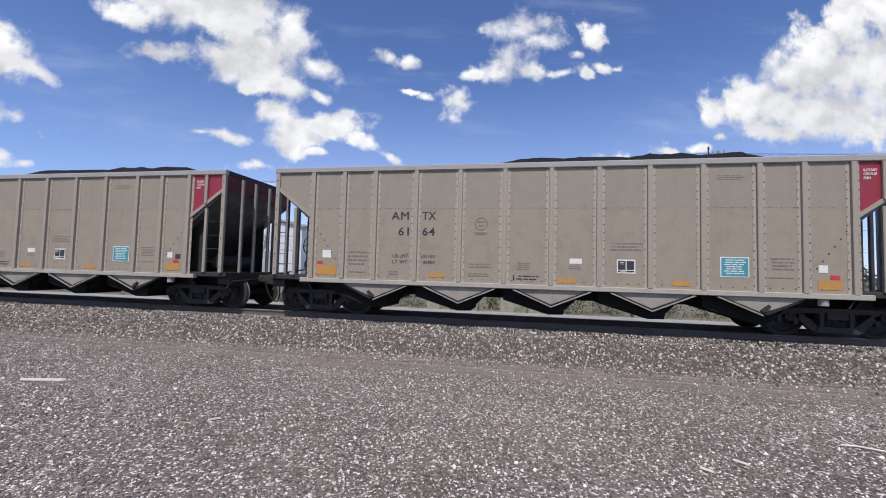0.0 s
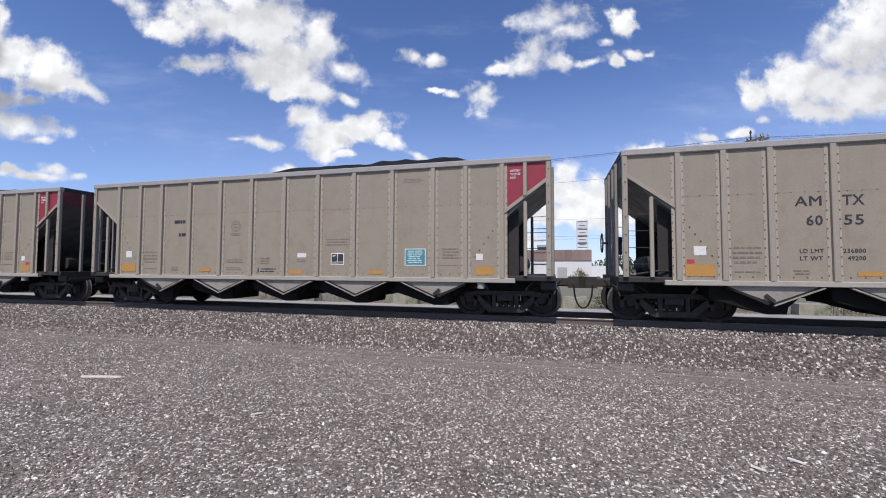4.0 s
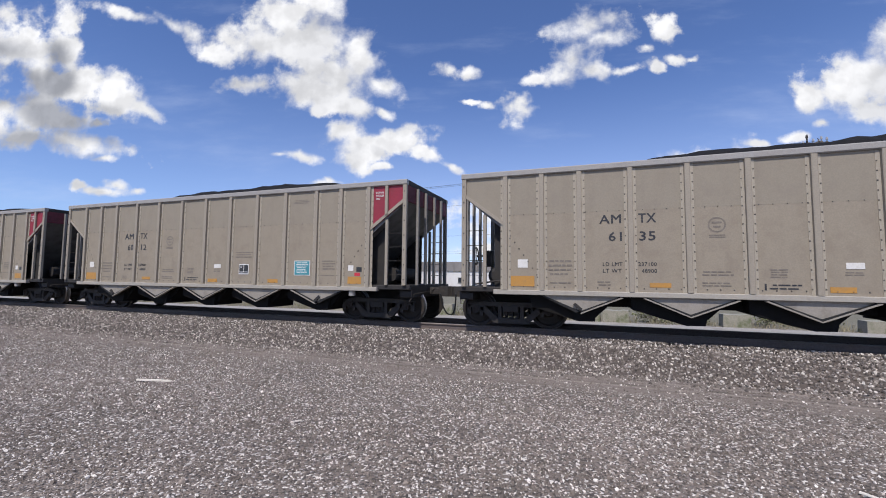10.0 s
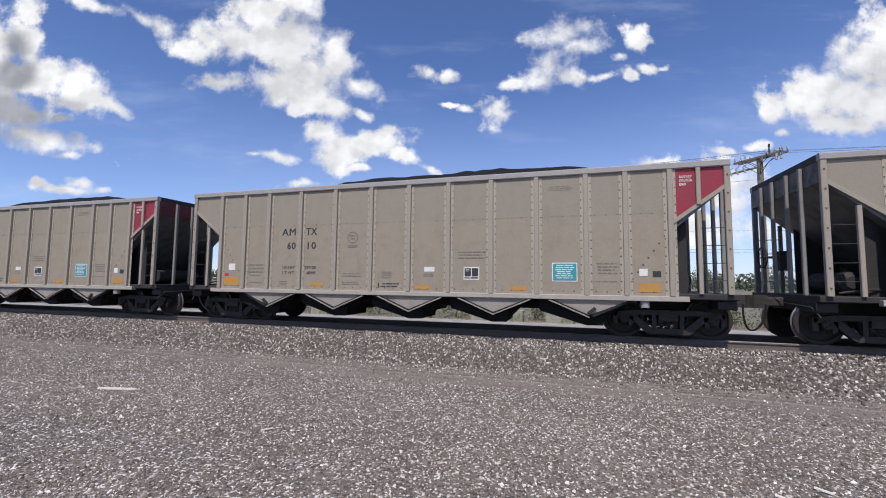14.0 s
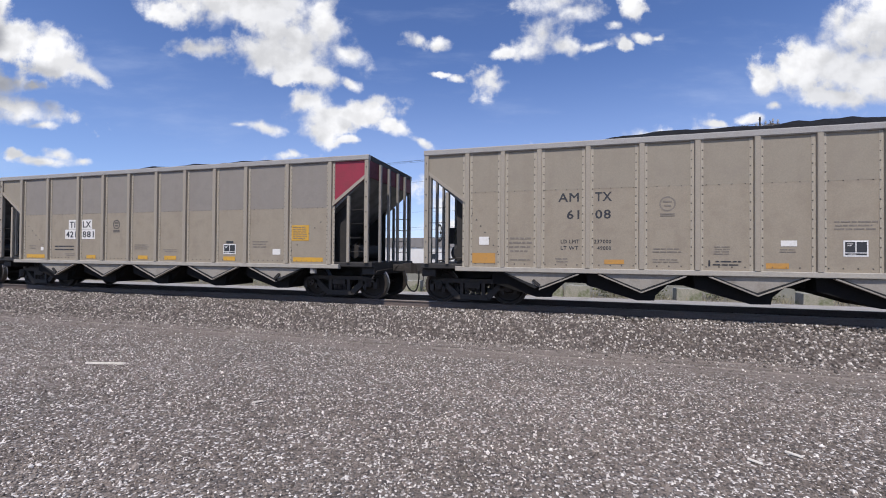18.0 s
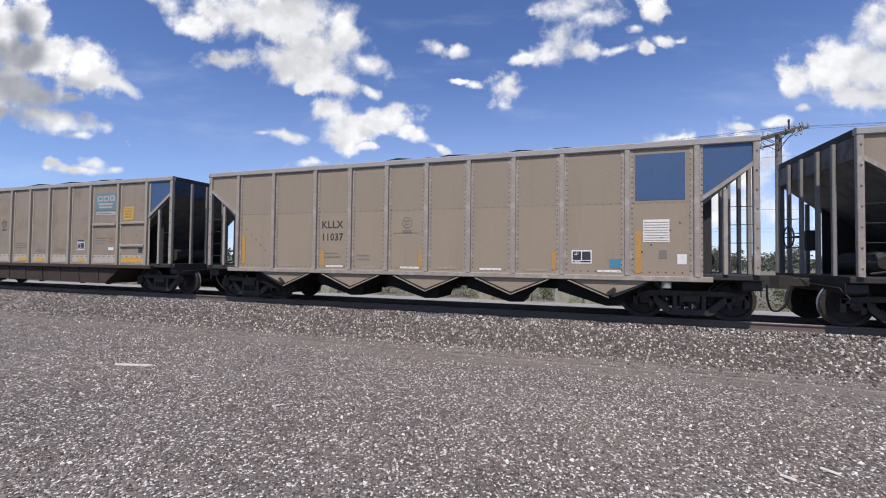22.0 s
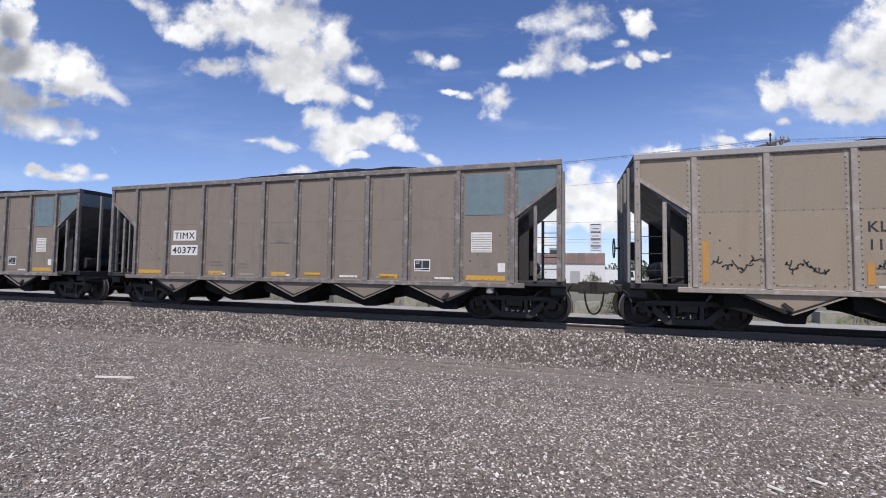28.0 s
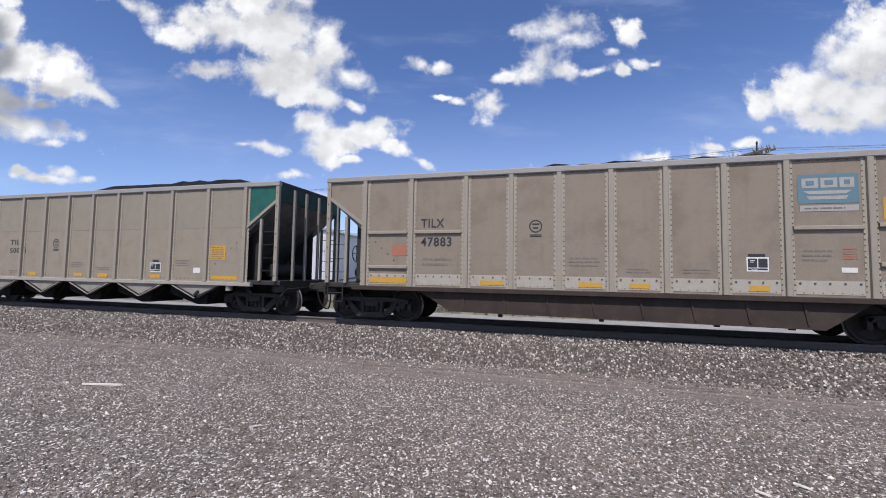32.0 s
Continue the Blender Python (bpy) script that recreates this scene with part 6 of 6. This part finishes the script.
def power_line():
    """Wooden poles with cross-arms and the wires between them."""
    spots = ((13.45, 34.75, "main"), (-86.0, 43.0, "plain"), (92.0, 33.0, "plain"))
    for x, y, sort in spots:
        ob = thing("utility_pole", "weathered wooden utility pole with cross-arms", "utility pole", "poles of the power line", place=pose(x, y, GROUND, rz=-56))
        part("pole", Shape().tube((0, 0, -0.5), (0, 0, 11.0), 0.24, 14, 0.19).mesh("pole", pole_wood), ob)
        for z, y0, half in ((10.9, -0.3, 1.75), (10.9, 0.19, 1.75)):
            arm = part("cross_arm", Shape().box(-half, half, y0, y0 + 0.11, z - 0.07, z + 0.07).mesh("cross_arm", pole_wood), ob)
            for q in (-0.95, -0.5, 0.35, 0.7, 0.97):
                s = Shape().tube((q * half, y0 + 0.055, z + 0.07), (q * half, y0 + 0.055, z + 0.2), 0.025, 6)
                s.tube((q * half, y0 + 0.055, z + 0.18), (q * half, y0 + 0.055, z + 0.36), 0.075, 8, 0.05)
                part("insulator", s.mesh("insulator", porcelain), arm)
            s = Shape().tube((-half * 0.5, y0 + 0.055, z - 0.06), (0, y0 + 0.055, z - 0.75), 0.022, 5).tube((half * 0.5, y0 + 0.055, z - 0.06), (0, y0 + 0.055, z - 0.75), 0.022, 5)
            part("brace", s.mesh("brace", truck_steel), ob)
        if sort == "main":
            s = Shape().tube((0.75, -0.1, 10.9), (0.75, -0.1, 11.6), 0.05, 6).tube((0.75, -0.1, 11.5), (0.75, -0.1, 11.7), 0.08, 8, 0.05)
            part("top_pin", s.mesh("top_pin", truck_steel), ob)
            part("cutout_arm", Shape().box(-1.9, 0.0, -0.36, -0.26, 10.1, 10.22).mesh("cutout_arm", pole_wood), ob)
            for q in (-1.8, -1.3, -0.75):
                s = Shape().tube((q, -0.45, 9.95), (q - 0.12, -0.5, 10.4), 0.06, 7).tube((q - 0.12, -0.5, 10.4), (q + 0.08, -0.4, 10.55), 0.03, 6)
                s.tube((q, -0.42, 10.15), (q, -0.3, 10.15), 0.03, 6)
                part("fuse_cutout", s.mesh("fuse_cutout", porcelain), ob)
            for q in (-1.2, 0.6, 1.5):
                s = Shape().path([(q, -0.25, 11.2), (q + 0.25, -0.4, 10.65), (q * 0.6, -0.4, 10.35), (0.2, -0.3, 9.6)], 0.022, 5)
                part("jumper_wire", s.mesh("jumper_wire", cable), ob)
            for q in (1.35, 1.65):
                s = Shape().tube((q, -0.3, 10.8), (q + 0.05, -0.4, 10.35), 0.07, 7)
                part("lightning_arrester", s.mesh("lightning_arrester", tank_grey), ob)
    group = thing("overhead_wires", "thin black overhead wires sagging between poles", "wires")
    (ax, ay, _), (bx, by, _), (cx, cy, _) = spots
    for k, z in ((-1.0, 10.78), (-0.4, 10.78), (1.0, 10.78), (0.0, 8.8)):
        for (px, py), (qx, qy) in (((ax, ay), (bx, by)), ((ax, ay), (cx, cy))):
            pts = []
            for i in range(25):
                t = i / 24
                pts.append((px + (qx - px) * t, py + (qy - py) * t + 0.3 * k - 0.12, z - 1.0 * 4 * t * (1 - t) * 0.9))
            part("wire", Shape().path(pts, 0.009, 5).mesh("wire", cable), group)
    for y, z in ((62.0, 5.1), (62.0, 5.5), (66.0, 8.4)):
        pts = [(-90 + 190 * i / 30, y, z + 0.25 * math.cos(i * 0.42)) for i in range(31)]
        part("wire", Shape().path(pts, 0.013, 5).mesh("wire", cable), group)
    for x in (-90.0, 5.0 + 95.0):
        ob = thing("utility_pole", "weathered wooden utility pole carrying low cables", "utility pole", "poles of the power line", place=pose(x, 64, GROUND))
        part("pole", Shape().tube((0, 0, -0.5), (0, 0, 9.6), 0.16, 12, 0.11).mesh("pole", pole_wood), ob)
        part("cross_arm", Shape().box(-0.06, 0.06, -2.2, 2.2, 8.7, 8.82).mesh("cross_arm", pole_wood), ob)


def van(x, y, turn, length, height, label, name):
    ob = thing(name, label, "vehicle", "parked vehicles", place=pose(x, y, GROUND, rz=turn))
    L, H = length / 2, height
    hood = L - 0.28 * length * 0.55
    body = [(-L, 0.35), (L, 0.35), (L, 0.85), (hood, 0.98), (hood - 0.45, H * 0.96), (hood - 0.6, H), (-L + 0.08, H), (-L, H - 0.15)]
    part("body", Shape().prism(body, "y", -0.9, 0.9).mesh("body", car_white), ob)
    for side in (-1, 1):
        yy = sorted((side * 0.901, side * 0.915))
        part("side_window", Shape().prism([(hood - 0.5, 1.05), (hood - 0.62, H - 0.2), (hood - 1.5, H - 0.2), (hood - 1.5, 1.05)], "y", *yy).mesh("side_window", glass_dark), ob)
        for k in (-0.62, 0.62):
            w = part("wheel", Shape().tube((k * L, side * 0.72, 0.33), (k * L, side * 0.925, 0.33), 0.33, 16).mesh("wheel", rubber), ob)
            part("rim", Shape().tube((k * L, side * 0.9251, 0.33), (k * L, side * 0.94, 0.33), 0.19, 12).mesh("rim", porcelain), w)
    part("headlight", Shape().box(L, L + 0.02, -0.8, -0.5, 0.62, 0.78).mesh("headlight", porcelain), ob)
    part("headlight", Shape().box(L, L + 0.02, 0.5, 0.8, 0.62, 0.78).mesh("headlight", porcelain), ob)


def verge():
    """Blocks, shrubs and dry grass on the far side of the road."""
    rng = random.Random(33)
    for x0, x1, h, y in ((-7.4, -6.2, 0.52, 18.55), (-4.2, -3.1, 0.5, 18.5), (-3.0, -1.9, 0.52, 18.45), (-0.9, 0.25, 0.55, 18.5), (0.35, 1.35, 0.5, 18.6), (4.6, 5.5, 0.5, 18.7), (-12.6, -11.6, 0.5, 18.6), (8.8, 9.7, 0.45, 18.6)):
        w, d = (x1 - x0) / 2, 0.32
        s = Shape()
        n = 5
        top = [(w * (2 * i / n - 1), h + rng.uniform(-0.03, 0.02)) for i in range(n + 1)]
        s.prism([(-w * 1.0, -0.08), (w, -0.08)] + [(a * 0.97, b) for a, b in top[::-1]], "y", -d, d)
        tagged(part("concrete_block", s.mesh("concrete_block", block_mat), place=pose((x0 + x1) / 2, y, GROUND, 0, 0, rng.uniform(-5, 5))), "squat mossy concrete block at the road's edge", "concrete block", "blocks along the road")
    for i, (x, y, h, w) in enumerate(((-9.4, 19.6, 0.85, 1.6), (-5.2, 19.4, 0.7, 1.4), (-1.5, 19.5, 0.6, 1.5), (2.4, 19.2, 0.75, 1.5), (3.6, 19.6, 0.9, 1.5), (6.4, 19.5, 0.7, 1.4), (-14.5, 19.8, 0.8, 1.8), (7.9, 19.9, 0.85, 1.6), (-18.0, 20.0, 0.8, 1.8), (11.5, 20.0, 0.9, 1.8), (-11.0, 20.2, 0.7, 1.5))):
        plant("shrub", "low green shrub on the dry verge", "shrub", x, y, GROUND, h, w, leaf_green, 50 + i, 520, 0.06, "shrubs on the verge")
    for i, (x, y, h, w) in enumerate(((-4.6, 46.6, 2.3, 2.2), (-3.0, 46.8, 1.8, 1.8), (-9.5, 46.8, 1.6, 1.8), (2.6, 46.4, 1.5, 1.6))):
        plant("bush", "loose green bush against the white wall", "shrub", x, y, GROUND, h, w, leaf_green, 80 + i, 500, 0.1, "bushes by the building")
    s = Shape()
    for _ in range(7000):
        x, y = rng.uniform(-45, 30), 18.25 + abs(rng.gauss(0, 1.6))
        h, a = rng.uniform(0.08, 0.34), rng.uniform(0, 6.3)
        dx, dy = 0.012 * math.cos(a), 0.012 * math.sin(a)
        lx, ly = rng.gauss(0, 0.09), rng.gauss(0, 0.09)
        s.add([(x - dx, y - dy, GROUND - 0.01), (x + dx, y + dy, GROUND - 0.01), (x + lx, y + ly, GROUND + h)], [(0, 1, 2)])
    tagged(part("dry_grass", s.mesh("dry_grass", leaf_dry, tidy=False)), "patchy dry and green grass on the verge", "grass", kind="stuff")


def far_trees():
    for i, (x, y, h, w, leaf) in enumerate(((16.6, 60, 3.0, 3.6, leaf_dark), (18.8, 62, 2.5, 3.4, leaf_dark), (27.0, 66, 3.6, 4.0, leaf_dark), (30.5, 60, 3.2, 3.4, leaf_dark), (35.0, 58, 3.6, 4.0, leaf_dark), (40.0, 60, 3.4, 4.0, leaf_dark))):
        plant("tree", "small dark green tree beyond the yard", "tree", x, y, GROUND, h, w, leaf, 120 + i, 3200, 0.085, "trees beyond the yard")
    bare_tree(-27.0, 38.5, 6.0, 5)
    bare_tree(10.5, 78.0, 5.0, 7)
    rng = random.Random(77)
    s = Shape()
    for i in range(260):
        a = radians(rng.uniform(-75, 55))
        r = rng.uniform(110, 190)
        x, y, h, w = r * math.sin(a), r * math.cos(a), rng.uniform(2.2, 5.2), rng.uniform(3, 7)
        for _ in range(60):
            d = Vector((rng.gauss(0, w * 0.4), rng.gauss(0, 1.5), 0))
            tilted(s, x + d.x, y + d.y, GROUND + h * rng.random() ** 0.8 * max(0.2, 1 - (abs(d.x) / w) ** 2), rng.uniform(0.35, 0.75), rng)
    tagged(part("far_woods", s.mesh("far_woods", far_leaf, tidy=False)), "low line of far trees on the horizon", "trees", kind="stuff")


def ground_litter():
    s = Shape()
    s.prism([(-0.29, -0.022), (0.27, -0.027), (0.29, 0.0), (0.28, 0.024), (-0.28, 0.022), (-0.30, 0.004)], "z", 0.0, 0.024)
    tagged(part("wooden_lath", s.mesh("wooden_lath", wood_pale), place=pose(-6.92, 4.91, GROUND + 0.012, 0, 2, 21)), "pale strip of wood lying on the gravel", "wood strip")
    s = Shape()
    s.path([(0, 0, 0.03), (0.16, -0.01, 0.035), (0.36, -0.08, 0.03), (0.75, -0.12, 0.02)], 0.009, 6)
    s.path([(0.16, -0.01, 0.035), (0.10, 0.10, 0.05), (0.13, 0.2, 0.06)], 0.005, 5)
    s.path([(0.1, -0.005, 0.033), (0.02, 0.13, 0.05)], 0.004, 5)
    tagged(part("fallen_twig", s.mesh("fallen_twig", wood_pale), place=pose(3.40, 5.24, GROUND - 0.008)), "bleached forked twig lying on the gravel", "twig")

    # a few stray bits
    for x, y, turn, long in ((-3.44, 4.2, 62, 0.13), (1.70, 4.25, -30, 0.11), (2.10, 4.50, -34, 0.13)):
        bit = Shape().prism([(-long / 2, -0.012), (long / 2, -0.008), (long / 2, 0.009), (-long / 2, 0.013)], "z", 0.0, 0.014)
        tagged(part("wood_splinter", bit.mesh("wood_splinter", wood_pale), place=pose(x, y, GROUND + 0.014, 0, 4, turn)), "pale splinter of dry wood on the gravel", "wood splinter", "splinters on the gravel")


warehouse()
pylon_sign()
silver_shed()
power_line()
van(6.6, 55.0, 4, 4.6, 1.95, "white van parked beyond the road", "parked_van")
van(5.2, 57.5, 4, 4.2, 1.5, "white car parked beyond the road", "parked_car")
verge()
far_trees()
ground_litter()


make_stones()


# ---- what moves ----
TRAIN = (
    (0, -6.64),
    (1, 11.53),
    (2, 29.70),
    (3, 47.53),
    (3.5, 56.97),
    (5.5, 93.01),
    (6, 102.08),
    (7, 120.23),
    (8, 138.75),
    (9, 156.60),
    (10, 174.80),
    (11, 192.97),
    (12, 211.21),
    (13, 229.43),
    (14, 247.59),
    (14.5, 256.74),
    (16.5, 292.88),
    (17, 302.31),
    (18, 320.31),
    (19, 338.56),
    (20, 356.87),
    (21, 375.18),
    (22, 393.44),
    (23, 411.75),
    (24, 429.78),
    (25, 448.36),
    (25.5, 457.20),
    (27.5, 494.20),
    (28, 503.04),
    (29, 521.69),
    (30, 539.70),
    (31, 557.90),
    (32, 576.31),
)



def travel(t):
    """How far the train has come at t seconds."""
    for (a, p), (b, q) in zip(TRAIN, TRAIN[1:]):
        if t <= b:
            return p + (q - p) * (t - a) / (b - a)
    return TRAIN[-1][1]


def motions():
    for i, car in enumerate(train):
        back = (i + FIRST) * PITCH - HALF
        walk(car, [(t, pose(s - back, TRACK_Y, 0)) for t, s in TRAIN])
        near = [j for j in range(0, 961) if -42 < travel(j / 30) - back < 26]
        if not near:
            continue
        times = sorted({0, *near, 960})
        for truck in [o for o in car.children if o.name.split(".")[0] == "truck"]:
            for wheels in [o for o in truck.children if o.name.split(".")[0] == "wheelset"]:
                at = wheels.location.copy()
                rows = []
                for j in times:
                    k = min(max(j, near[0]), near[-1])
                    rows.append((j / 30, Matrix.Translation(at) @ Matrix.Rotation((travel(k / 30) - travel(near[0] / 30)) / 0.461, 4, "Y")))
                walk(wheels, rows)


motions()
